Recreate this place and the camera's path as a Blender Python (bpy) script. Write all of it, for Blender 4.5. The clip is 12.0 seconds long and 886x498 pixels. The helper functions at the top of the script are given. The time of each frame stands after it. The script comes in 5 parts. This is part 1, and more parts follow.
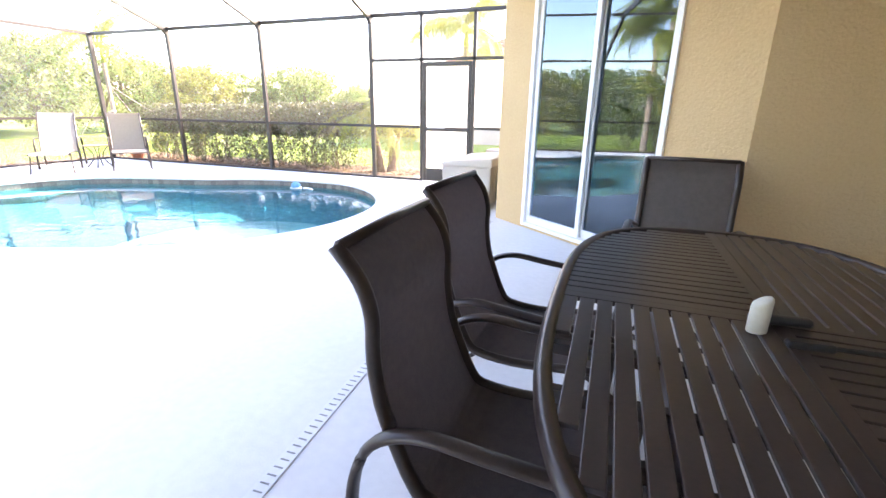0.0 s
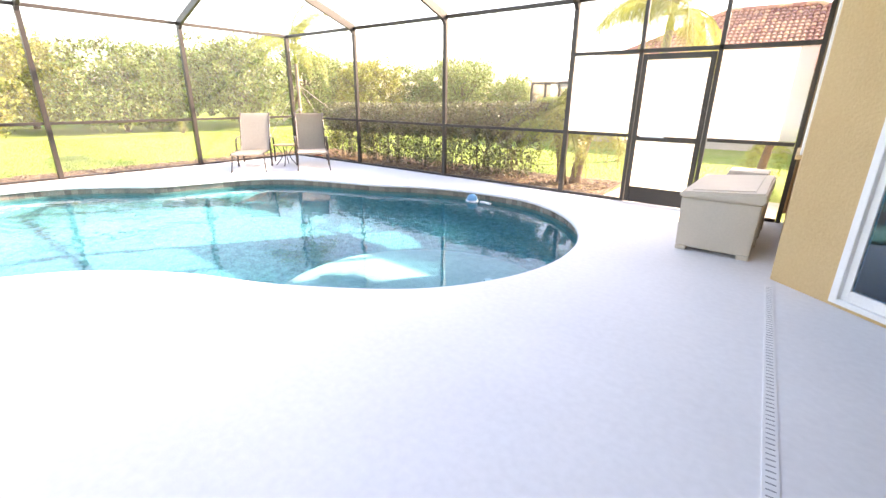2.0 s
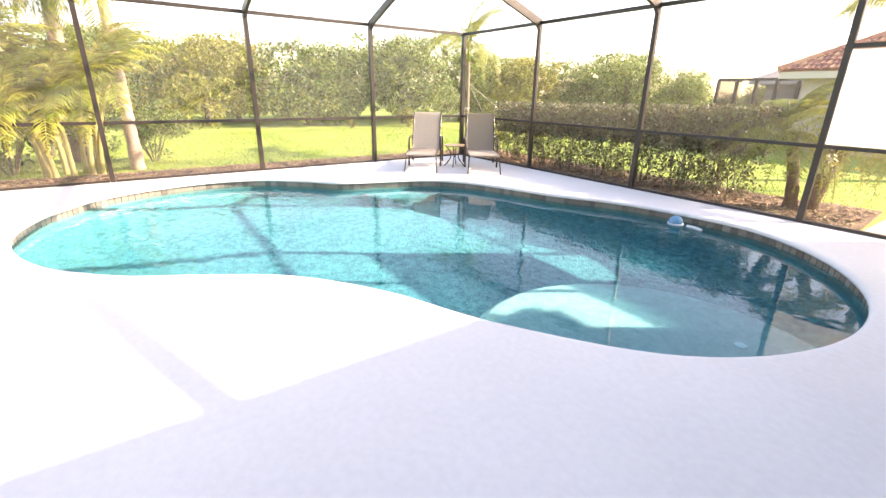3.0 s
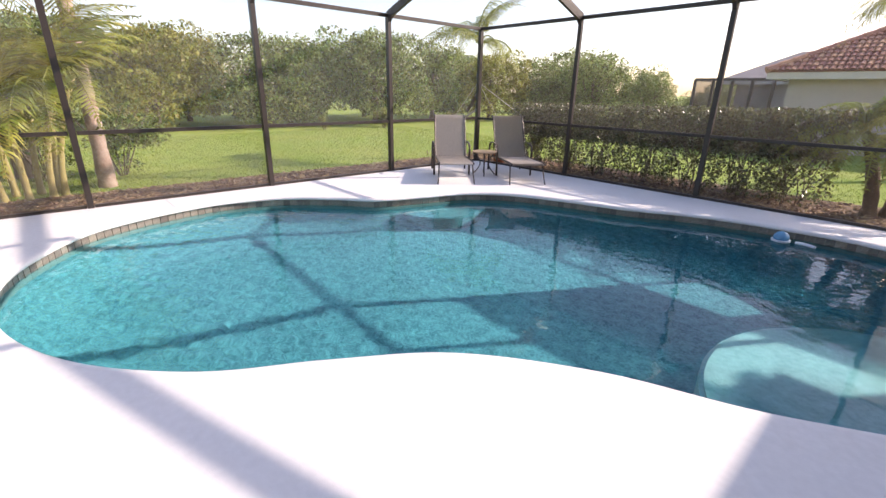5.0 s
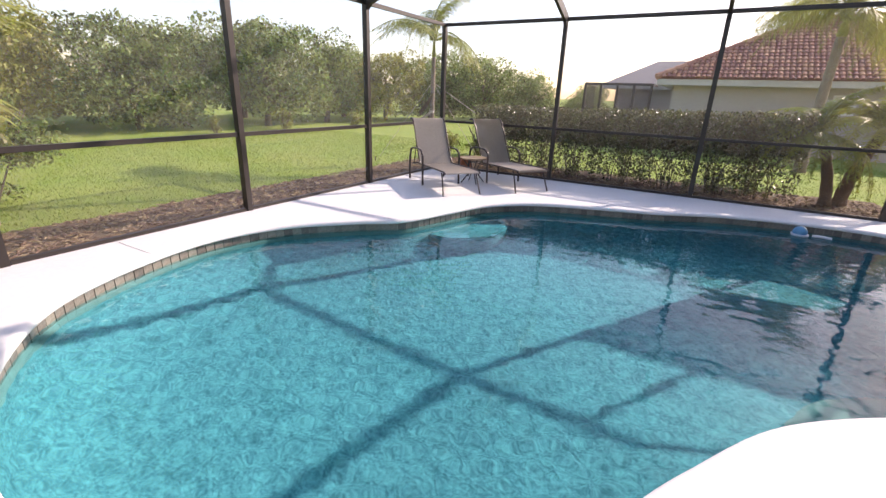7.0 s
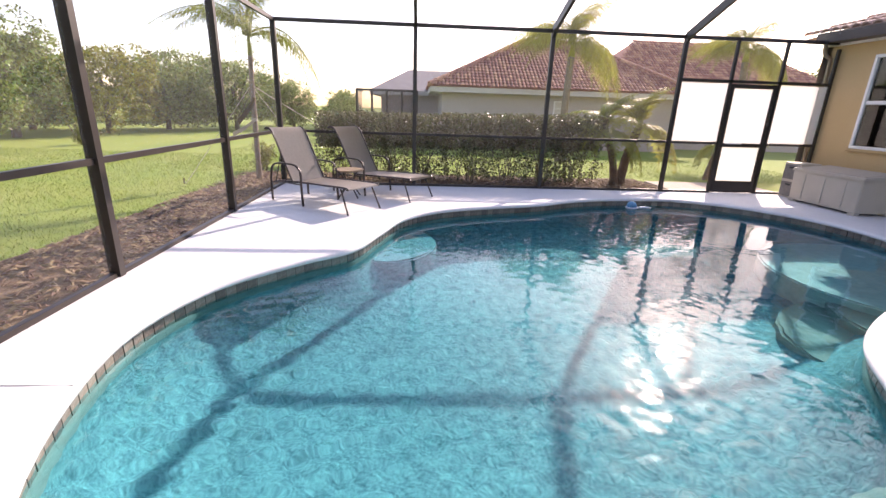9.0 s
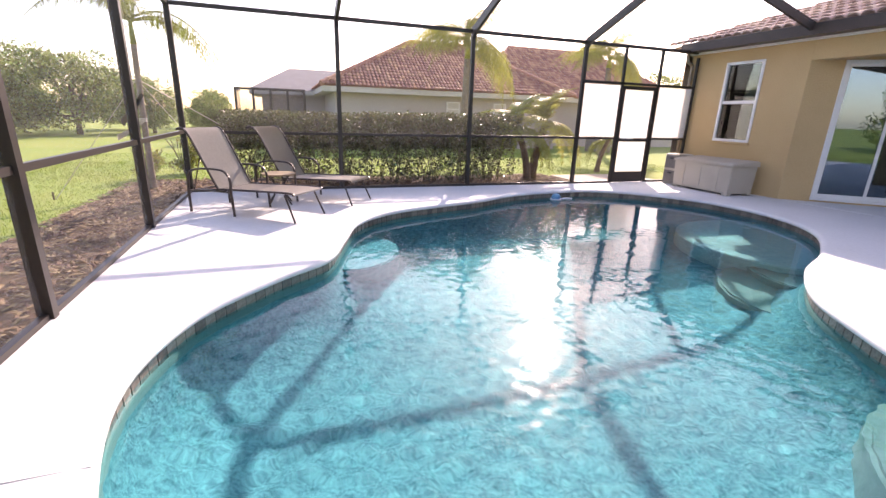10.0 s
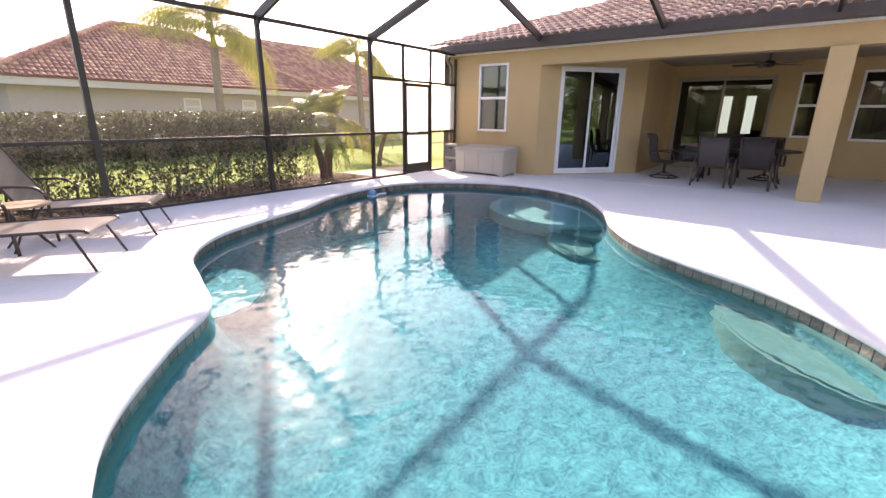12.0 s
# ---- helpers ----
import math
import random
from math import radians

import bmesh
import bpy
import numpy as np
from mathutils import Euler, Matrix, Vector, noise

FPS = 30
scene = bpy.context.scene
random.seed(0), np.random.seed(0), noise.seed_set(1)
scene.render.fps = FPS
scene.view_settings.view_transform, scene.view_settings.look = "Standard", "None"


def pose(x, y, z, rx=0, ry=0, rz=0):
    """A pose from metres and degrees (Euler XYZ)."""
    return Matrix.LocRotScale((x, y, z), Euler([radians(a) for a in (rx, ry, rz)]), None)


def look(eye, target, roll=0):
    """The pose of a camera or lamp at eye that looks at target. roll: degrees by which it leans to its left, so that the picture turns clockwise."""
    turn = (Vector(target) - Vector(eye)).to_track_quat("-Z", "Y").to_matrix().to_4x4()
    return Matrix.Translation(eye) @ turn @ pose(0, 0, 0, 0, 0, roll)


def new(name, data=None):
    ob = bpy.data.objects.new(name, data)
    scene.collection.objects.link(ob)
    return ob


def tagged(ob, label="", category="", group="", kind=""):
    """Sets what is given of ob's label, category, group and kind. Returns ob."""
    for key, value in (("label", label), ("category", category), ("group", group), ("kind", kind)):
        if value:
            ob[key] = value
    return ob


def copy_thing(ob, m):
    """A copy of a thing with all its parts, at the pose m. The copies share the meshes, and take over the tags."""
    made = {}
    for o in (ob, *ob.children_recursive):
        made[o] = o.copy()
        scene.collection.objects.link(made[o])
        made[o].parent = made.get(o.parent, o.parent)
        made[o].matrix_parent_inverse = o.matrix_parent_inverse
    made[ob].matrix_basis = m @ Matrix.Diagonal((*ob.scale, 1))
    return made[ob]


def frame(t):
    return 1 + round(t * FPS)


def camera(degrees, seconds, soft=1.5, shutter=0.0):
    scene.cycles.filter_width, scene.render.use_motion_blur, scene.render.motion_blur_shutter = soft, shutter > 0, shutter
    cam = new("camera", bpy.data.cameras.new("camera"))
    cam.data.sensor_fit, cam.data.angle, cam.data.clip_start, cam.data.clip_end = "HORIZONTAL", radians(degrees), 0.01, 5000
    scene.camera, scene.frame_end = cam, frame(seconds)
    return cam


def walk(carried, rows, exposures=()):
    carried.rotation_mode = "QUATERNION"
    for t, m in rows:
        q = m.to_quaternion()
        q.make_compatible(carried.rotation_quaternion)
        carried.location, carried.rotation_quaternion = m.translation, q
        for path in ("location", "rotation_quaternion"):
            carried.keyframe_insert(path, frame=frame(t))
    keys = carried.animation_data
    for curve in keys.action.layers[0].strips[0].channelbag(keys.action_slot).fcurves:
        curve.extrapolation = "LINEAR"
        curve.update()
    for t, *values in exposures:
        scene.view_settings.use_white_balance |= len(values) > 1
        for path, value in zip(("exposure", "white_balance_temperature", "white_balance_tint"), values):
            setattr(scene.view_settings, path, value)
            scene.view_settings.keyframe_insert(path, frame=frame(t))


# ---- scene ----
cam = camera(89.9, 12.0)
PATH = [
    (0, (2.261, 1.913, 1.255), (1.597, 3.702, 0.658), 0.9),
    (0.5, (1.945, 2.158, 1.265), (1.262, 3.94, 0.669), 0.9),
    (1, (1.717, 2.34, 1.309), (0.923, 4.071, 0.697), 0.6),
    (1.5, (1.375, 2.532, 1.378), (0.347, 4.129, 0.752), 0.8),
    (2, (0.972, 2.625, 1.453), (-0.197, 4.114, 0.807), 0.6),
    (2.5, (0.516, 2.631, 1.49), (-0.782, 4.004, 0.833), 0.9),
    (3, (-0.044, 2.549, 1.521), (-1.591, 3.625, 0.853), 0.9),
    (5, (-1.949, 1.832, 1.558), (-3.343, 3.098, 0.882), 1.1),
    (5.5, (-2.455, 1.65, 1.527), (-3.782, 2.99, 0.862), 1.3),
    (6, (-3.006, 1.411, 1.535), (-4.223, 2.853, 0.87), 1.5),
    (6.5, (-3.563, 1.225, 1.505), (-4.635, 2.78, 0.847), 1.5),
    (7, (-4.306, 1.043, 1.522), (-5.247, 2.679, 0.859), 2.0),
    (7.5, (-4.903, 0.91, 1.46), (-5.552, 2.689, 0.817), 2.2),
    (9.3, (-7.121, 1.012, 1.43), (-6.871, 2.904, 0.827), 2.0),
    (9.5, (-7.334, 1.072, 1.415), (-6.986, 2.949, 0.81), 2.1),
    (10, (-7.75, 1.3, 1.35), (-7.117, 3.108, 0.768), 1.8),
    (10.5, (-8.19, 1.532, 1.35), (-7.353, 3.253, 0.768), 2.0),
    (11, (-8.52, 1.75, 1.45), (-7.42, 3.308, 0.85), 1.4),
    (11.5, (-8.634, 2.01, 1.377), (-7.297, 3.38, 0.796), 1.0),
    (12, (-8.751, 2.322, 1.328), (-7.237, 3.496, 0.754), 0.6),
]
walk(cam, [(t, look(eye, target, roll)) for t, eye, target, roll in PATH],
     [(0.0, 3.62, 7500, 25), (1.0, 3.46, 7900, 24), (1.8, 3.07, 8600, 24), (2.5, 2.77, 8900, 24), (3.2, 2.32, 8900, 24), (4.8, 1.33, 7500, 27), (5.5, 1.17, 7450, 27),
      (7.5, 1.2, 7450, 28), (9.3, 1.43, 7550, 32), (10.5, 1.68, 7800, 34), (12.0, 1.82, 8100, 34)])

# ---- world, sun, exposure ----
SUN_AZ, SUN_EL = 57.0, 29.5
world = bpy.data.worlds.new("sky")
scene.world = world
world.use_nodes = True
wn = world.node_tree
sky = wn.nodes.new("ShaderNodeTexSky")
sky.sky_type = "NISHITA"
sky.sun_disc = False
sky.sun_elevation = radians(SUN_EL)
sky.sun_rotation = radians(90 - SUN_AZ)
sky.air_density, sky.dust_density, sky.ozone_density = 1.0, 1.0, 1.4
wn.links.new(sky.outputs[0], wn.nodes["Background"].inputs[0])
wn.nodes["Background"].inputs[1].default_value = 0.15
sun_data = bpy.data.lights.new("sun", "SUN")
sun_data.energy, sun_data.angle, sun_data.color = 3.2, radians(0.55), (1.0, 0.95, 0.86)
sun = new("sun", sun_data)
sdir = Vector((math.cos(radians(SUN_EL)) * math.cos(radians(SUN_AZ)), math.cos(radians(SUN_EL)) * math.sin(radians(SUN_AZ)), math.sin(radians(SUN_EL))))
sun.matrix_basis = look(sdir * 60, (0, 0, 0))

# ---- materials ----


def nodes_of(name):
    m = bpy.data.materials.new(name)
    m.use_nodes = True
    t = m.node_tree
    return m, t, t.nodes["Principled BSDF"]


def surf(name, col, col2=None, rough=0.6, metal=0.0, scale=6.0, fine=60.0, bump=0.0, bscale=80.0, spec=0.5, island=0.0, objvar=0.0, transl=0.0, coat=0.0):
    """A procedural surface: two noises mix col to col2; a fine noise gives relief; island/objvar vary the brightness of pieces."""
    m, t, p = nodes_of(name)
    L = t.links.new
    col2 = col2 or tuple(c * 0.8 for c in col)
    tc = t.nodes.new("ShaderNodeTexCoord")
    n1 = t.nodes.new("ShaderNodeTexNoise")
    n1.inputs["Scale"].default_value, n1.inputs["Detail"].default_value = scale, 5
    n2 = t.nodes.new("ShaderNodeTexNoise")
    n2.inputs["Scale"].default_value, n2.inputs["Detail"].default_value = fine, 3
    L(tc.outputs["Object"], n1.inputs["Vector"])
    L(tc.outputs["Object"], n2.inputs["Vector"])
    add = t.nodes.new("ShaderNodeMath")
    add.operation = "ADD"
    L(n1.outputs["Fac"], add.inputs[0])
    L(n2.outputs["Fac"], add.inputs[1])
    mr = t.nodes.new("ShaderNodeMapRange")
    mr.inputs["From Min"].default_value, mr.inputs["From Max"].default_value = 0.7, 1.3
    L(add.outputs[0], mr.inputs["Value"])
    mix = t.nodes.new("ShaderNodeMix")
    mix.data_type = "RGBA"
    mix.inputs["A"].default_value, mix.inputs["B"].default_value = (*col, 1), (*col2, 1)
    L(mr.outputs[0], mix.inputs["Factor"])
    out = mix.outputs["Result"]
    if island or objvar:
        src = t.nodes.new("ShaderNodeNewGeometry").outputs["Random Per Island"] if island else t.nodes.new("ShaderNodeObjectInfo").outputs["Random"]
        k = island or objvar
        r = t.nodes.new("ShaderNodeMapRange")
        r.inputs["To Min"].default_value, r.inputs["To Max"].default_value = 1 - k, 1 + k
        L(src, r.inputs["Value"])
        hsv = t.nodes.new("ShaderNodeHueSaturation")
        L(out, hsv.inputs["Color"])
        L(r.outputs[0], hsv.inputs["Value"])
        r2 = t.nodes.new("ShaderNodeMapRange")
        r2.inputs["To Min"].default_value, r2.inputs["To Max"].default_value = 0.5 - 0.06 * k, 0.5 + 0.05 * k
        L(src, r2.inputs["Value"])
        L(r2.outputs[0], hsv.inputs["Hue"])
        out = hsv.outputs["Color"]
    L(out, p.inputs["Base Color"])
    p.inputs["Roughness"].default_value, p.inputs["Metallic"].default_value = rough, metal
    p.inputs["Specular IOR Level"].default_value = spec
    p.inputs["Coat Weight"].default_value = coat
    if bump:
        n3 = t.nodes.new("ShaderNodeTexNoise")
        n3.inputs["Scale"].default_value, n3.inputs["Detail"].default_value = bscale, 4
        L(tc.outputs["Object"], n3.inputs["Vector"])
        b = t.nodes.new("ShaderNodeBump")
        b.inputs["Strength"].default_value, b.inputs["Distance"].default_value = bump, 0.01
        L(n3.outputs["Fac"], b.inputs["Height"])
        L(b.outputs[0], p.inputs["Normal"])
    if transl:
        tr = t.nodes.new("ShaderNodeBsdfTranslucent")
        L(out, tr.inputs["Color"])
        ms = t.nodes.new("ShaderNodeMixShader")
        ms.inputs[0].default_value = transl
        L(p.outputs[0], ms.inputs[1])
        L(tr.outputs[0], ms.inputs[2])
        L(ms.outputs[0], t.nodes["Material Output"].inputs["Surface"])
    return m


def clear(name, tint, gloss=(1.0, 1.0, 1.0), ior=1.45, rough=0.0):
    """Thin pane: tinted see-through with mirror gloss by Fresnel."""
    m, t, p = nodes_of(name)
    L = t.links.new
    tr = t.nodes.new("ShaderNodeBsdfTransparent")
    tr.inputs[0].default_value = (*tint, 1)
    gl = t.nodes.new("ShaderNodeBsdfGlossy")
    gl.inputs["Roughness"].default_value = rough
    gl.inputs["Color"].default_value = (*gloss, 1)
    fr = t.nodes.new("ShaderNodeFresnel")
    fr.inputs["IOR"].default_value = ior
    ms = t.nodes.new("ShaderNodeMixShader")
    L(fr.outputs[0], ms.inputs[0])
    L(tr.outputs[0], ms.inputs[1])
    L(gl.outputs[0], ms.inputs[2])
    L(ms.outputs[0], t.nodes["Material Output"].inputs["Surface"])
    return m


def screening(name, cover, col):
    """Fine insect mesh: mostly see-through, the threads scatter light."""
    m, t, p = nodes_of(name)
    L = t.links.new
    tr = t.nodes.new("ShaderNodeBsdfTransparent")
    d = t.nodes.new("ShaderNodeBsdfDiffuse")
    d.inputs[0].default_value = (*col, 1)
    tl = t.nodes.new("ShaderNodeBsdfTranslucent")
    tl.inputs[0].default_value = (*col, 1)
    m1, m2 = t.nodes.new("ShaderNodeMixShader"), t.nodes.new("ShaderNodeMixShader")
    m1.inputs[0].default_value = 0.5
    L(d.outputs[0], m1.inputs[1])
    L(tl.outputs[0], m1.inputs[2])
    tc = t.nodes.new("ShaderNodeTexCoord")
    n = t.nodes.new("ShaderNodeTexNoise")
    n.inputs["Scale"].default_value = 1.3
    L(tc.outputs["Object"], n.inputs["Vector"])
    mr = t.nodes.new("ShaderNodeMapRange")
    mr.inputs["To Min"].default_value, mr.inputs["To Max"].default_value = cover * 0.7, cover * 1.3
    L(n.outputs["Fac"], mr.inputs["Value"])
    L(mr.outputs[0], m2.inputs[0])
    L(tr.outputs[0], m2.inputs[1])
    L(m1.outputs[0], m2.inputs[2])
    L(m2.outputs[0], t.nodes["Material Output"].inputs["Surface"])
    return m


def water_material():
    m, t, p = nodes_of("pool_water")
    L = t.links.new
    rf = t.nodes.new("ShaderNodeBsdfRefraction")
    rf.inputs["Color"].default_value, rf.inputs["IOR"].default_value, rf.inputs["Roughness"].default_value = (0.40, 0.86, 0.94, 1), 1.33, 0.0
    gl = t.nodes.new("ShaderNodeBsdfGlossy")
    gl.inputs["Roughness"].default_value = 0.02
    ruf = t.nodes.new("ShaderNodeBsdfGlossy")
    ruf.inputs["Roughness"].default_value = 0.18
    both = t.nodes.new("ShaderNodeMixShader")
    both.inputs[0].default_value = 0.06
    L(gl.outputs[0], both.inputs[1])
    L(ruf.outputs[0], both.inputs[2])
    fr = t.nodes.new("ShaderNodeFresnel")
    fr.inputs["IOR"].default_value = 1.33
    ms = t.nodes.new("ShaderNodeMixShader")
    L(fr.outputs[0], ms.inputs[0])
    L(rf.outputs[0], ms.inputs[1])
    L(both.outputs[0], ms.inputs[2])
    L(ms.outputs[0], t.nodes["Material Output"].inputs["Surface"])
    return m


def frosted_film(name):
    """Milky vinyl film: scatters the light behind it, mostly forwards."""
    m, t, p = nodes_of(name)
    L = t.links.new
    tl = t.nodes.new("ShaderNodeBsdfTranslucent")
    rf = t.nodes.new("ShaderNodeBsdfRefraction")
    rf.inputs["IOR"].default_value, rf.inputs["Roughness"].default_value = 1.03, 0.62
    rf.inputs["Color"].default_value = (0.93, 0.95, 0.97, 1)
    tc = t.nodes.new("ShaderNodeTexCoord")
    n = t.nodes.new("ShaderNodeTexNoise")
    n.inputs["Scale"].default_value, n.inputs["Detail"].default_value = 2.2, 4
    L(tc.outputs["Object"], n.inputs["Vector"])
    mr = t.nodes.new("ShaderNodeMapRange")
    mr.inputs["To Min"].default_value, mr.inputs["To Max"].default_value = 0.82, 0.94
    L(n.outputs["Fac"], mr.inputs["Value"])
    L(mr.outputs[0], tl.inputs["Color"])
    a, b = t.nodes.new("ShaderNodeMixShader"), t.nodes.new("ShaderNodeMixShader")
    a.inputs[0].default_value, b.inputs[0].default_value = 0.5, 0.12
    L(tl.outputs[0], a.inputs[1])
    L(rf.outputs[0], a.inputs[2])
    L(a.outputs[0], b.inputs[1])
    L(p.outputs[0], b.inputs[2])
    p.inputs["Roughness"].default_value = 0.5
    L(b.outputs[0], t.nodes["Material Output"].inputs["Surface"])
    return m


DECK = surf("deck_paint", (0.75, 0.745, 0.74), (0.68, 0.675, 0.67), 0.75, scale=0.9, fine=22, bump=0.1, bscale=120)
COPING = surf("coping_paint", (0.75, 0.745, 0.74), (0.67, 0.665, 0.655), 0.75, scale=0.9, fine=22, bump=0.1, bscale=120)
STUCCO = surf("tan_stucco", (0.58, 0.405, 0.215), (0.52, 0.355, 0.18), 0.9, scale=1.2, fine=50, bump=0.7, bscale=45)
SOFFIT = surf("tan_soffit", (0.42, 0.345, 0.25), (0.37, 0.3, 0.22), 0.85, scale=2, fine=50, bump=0.15)
BRONZE = surf("bronze_aluminium", (0.034, 0.026, 0.022), (0.024, 0.018, 0.016), 0.42, scale=3, fine=80, spec=0.5)
GUTTER = surf("brown_gutter", (0.07, 0.05, 0.046), (0.05, 0.036, 0.034), 0.45, scale=3, fine=60)
WHITE = surf("white_vinyl", (0.8, 0.8, 0.79), (0.74, 0.74, 0.73), 0.4, scale=4, fine=60)
# mottled colour stands in for the bright net ripples throw on the floor
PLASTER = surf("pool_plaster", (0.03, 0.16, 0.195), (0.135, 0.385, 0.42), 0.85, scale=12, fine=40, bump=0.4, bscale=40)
TILE = surf("waterline_tile", (0.27, 0.243, 0.21), (0.14, 0.122, 0.10), 0.35, scale=22, fine=70, objvar=0.34, bump=0.5, bscale=40)
GROUT = surf("grout", (0.3, 0.27, 0.23), (0.22, 0.2, 0.17), 0.9, scale=12, fine=60)
GRASS = surf("lawn", (0.17, 0.29, 0.035), (0.28, 0.33, 0.07), 0.95, scale=0.5, fine=18, bump=1.0, bscale=40)
BLADE = surf("grass_blade", (0.16, 0.28, 0.03), (0.27, 0.33, 0.06), 0.7, scale=1, fine=8, island=0.4, transl=0.35)
# same plaster, its colour lightened where thin water lets more light through
BRIGHTENED_PLASTER = surf("brightened_pool_plaster", (0.34, 0.42, 0.41), (0.50, 0.57, 0.55), 0.85, scale=8, fine=30, bump=0.4, bscale=40)
MULCH = surf("mulch", (0.10, 0.06, 0.035), (0.2, 0.14, 0.09), 0.95, scale=5, fine=45, bump=1.0, bscale=60)
CHIP = surf("bark_chip", (0.17, 0.10, 0.06), (0.3, 0.21, 0.13), 0.9, scale=4, fine=30, island=0.6)
LEAF = surf("leaf", (0.085, 0.145, 0.034), (0.30, 0.34, 0.12), 0.36, scale=0.8, fine=3, island=0.7, transl=0.45)
LEAF_Y = surf("yellow_leaf", (0.15, 0.19, 0.04), (0.37, 0.34, 0.085), 0.5, scale=0.8, fine=3, island=0.5, transl=0.4)
HEDGE = surf("hedge_leaf", (0.095, 0.125, 0.045), (0.19, 0.165, 0.085), 0.3, scale=1.2, fine=5, island=0.6, transl=0.3)
FROND = surf("palm_frond", (0.19, 0.255, 0.038), (0.33, 0.33, 0.065), 0.45, scale=1, fine=6, island=0.4, transl=0.4)
DRYFROND = surf("dry_frond", (0.45, 0.33, 0.18), (0.33, 0.22, 0.12), 0.8, scale=2, fine=10, island=0.4, transl=0.3)
TRUNK = surf("palm_trunk", (0.34, 0.28, 0.22), (0.22, 0.17, 0.13), 0.95, scale=4, fine=30, bump=0.8, bscale=25)
BARK = surf("bark", (0.12, 0.09, 0.065), (0.2, 0.16, 0.12), 0.95, scale=5, fine=30, bump=0.9, bscale=25)
DARKTRUNK = surf("date_palm_trunk", (0.10, 0.065, 0.045), (0.17, 0.11, 0.07), 0.95, scale=8, fine=30, bump=1.0, bscale=30)
CLAY = surf("clay_tile", (0.55, 0.27, 0.18), (0.43, 0.20, 0.13), 0.8, scale=1.2, fine=14, island=0.35)
CLAY_P = surf("clay_tile_piece", (0.60, 0.41, 0.33), (0.46, 0.3, 0.24), 0.8, scale=1.2, fine=14, objvar=0.35)
CLAY_O = surf("clay_tile_rest", (0.60, 0.41, 0.33), (0.46, 0.3, 0.24), 0.8, scale=1.2, fine=14, island=0.35)
NWALL = surf("pale_stucco", (0.52, 0.47, 0.44), (0.46, 0.42, 0.39), 0.9, scale=0.6, fine=12, bump=0.4)
NTRIM = surf("pale_fascia", (0.66, 0.63, 0.58), (0.58, 0.55, 0.5), 0.7, scale=1, fine=10)
GREYROOF = surf("grey_shingle", (0.26, 0.25, 0.25), (0.2, 0.19, 0.19), 0.9, scale=2, fine=20, bump=0.4)
FRAME = surf("brown_powder_coat", (0.052, 0.035, 0.030), (0.037, 0.026, 0.022), 0.33, scale=5, fine=90)
SLING = surf("dark_sling", (0.17, 0.138, 0.132), (0.13, 0.105, 0.104), 0.7, scale=40, fine=260, bump=0.4, bscale=350, transl=0.12)
SLING_L = surf("pale_taupe_sling", (0.60, 0.56, 0.51), (0.52, 0.48, 0.435), 0.75, scale=30, fine=220, bump=0.4, bscale=300, transl=0.5)
SLING_G = surf("taupe_sling", (0.27, 0.245, 0.23), (0.22, 0.2, 0.19), 0.75, scale=30, fine=220, bump=0.4, bscale=300, transl=0.42)
RESIN = surf("beige_resin", (0.50, 0.44, 0.37), (0.45, 0.40, 0.33), 0.5, scale=3, fine=60, bump=0.25, bscale=70)
RESIN_D = surf("grey_wicker", (0.21, 0.19, 0.18), (0.14, 0.13, 0.125), 0.6, scale=20, fine=120, bump=0.6, bscale=120)
DRAIN = surf("drain_plastic", (0.76, 0.76, 0.75), (0.7, 0.7, 0.69), 0.5, scale=5, fine=60)
SLOT = surf("dark_slot", (0.3, 0.3, 0.3), (0.22, 0.22, 0.22), 0.9)
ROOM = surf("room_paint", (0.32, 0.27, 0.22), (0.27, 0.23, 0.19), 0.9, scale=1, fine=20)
ROOMFLOOR = surf("room_floor_tile", (0.4, 0.34, 0.27), (0.33, 0.28, 0.22), 0.4, scale=2, fine=20)
BLIND = surf("vertical_blind", (0.62, 0.62, 0.6), (0.55, 0.55, 0.53), 0.7, scale=5, fine=40, transl=0.3)
SHADE = surf("grey_green_blind", (0.40, 0.44, 0.40), (0.34, 0.38, 0.35), 0.7, scale=3, fine=40)
# plaster brightened by colour for the sunlit wall top and shallow steps
BAND = surf("shallow_lit_plaster", (0.24, 0.31, 0.29), (0.17, 0.24, 0.23), 0.8, scale=9, fine=50, bump=0.3)
BLUE = surf("blue_plastic", (0.10, 0.33, 0.52), (0.08, 0.27, 0.45), 0.35, scale=6, fine=60)
PALEBLUE = surf("white_plastic", (0.6, 0.68, 0.72), (0.52, 0.6, 0.66), 0.4, scale=6, fine=60)
TERRA = surf("orange_pot", (0.5, 0.16, 0.06), (0.4, 0.12, 0.05), 0.6, scale=6, fine=60)
CANDLE = surf("white_plastic_case", (0.75, 0.72, 0.62), (0.68, 0.64, 0.52), 0.4, scale=9, fine=60)
BLACK = surf("black_plastic", (0.02, 0.02, 0.022), (0.03, 0.03, 0.03), 0.4)
PANELW = frosted_film("frosted_vinyl")
WOOD = surf("light_wood", (0.36, 0.27, 0.17), (0.28, 0.2, 0.12), 0.6, scale=8, fine=60)
# blue in the gloss colour stands in for blue sky mirrored in the door
PANE = clear("window_pane", (0.46, 0.53, 0.57), (0.66, 0.85, 1.0), 2.3)
PANE_L = clear("clear_pane", (0.62, 0.67, 0.65), (1.0, 1.0, 1.0), 1.6)
PANE_D = clear("dark_pane", (0.3, 0.34, 0.36), (1.0, 1.0, 1.0), 1.7)
MESH = screening("insect_screen", 0.16, (0.20, 0.19, 0.18))
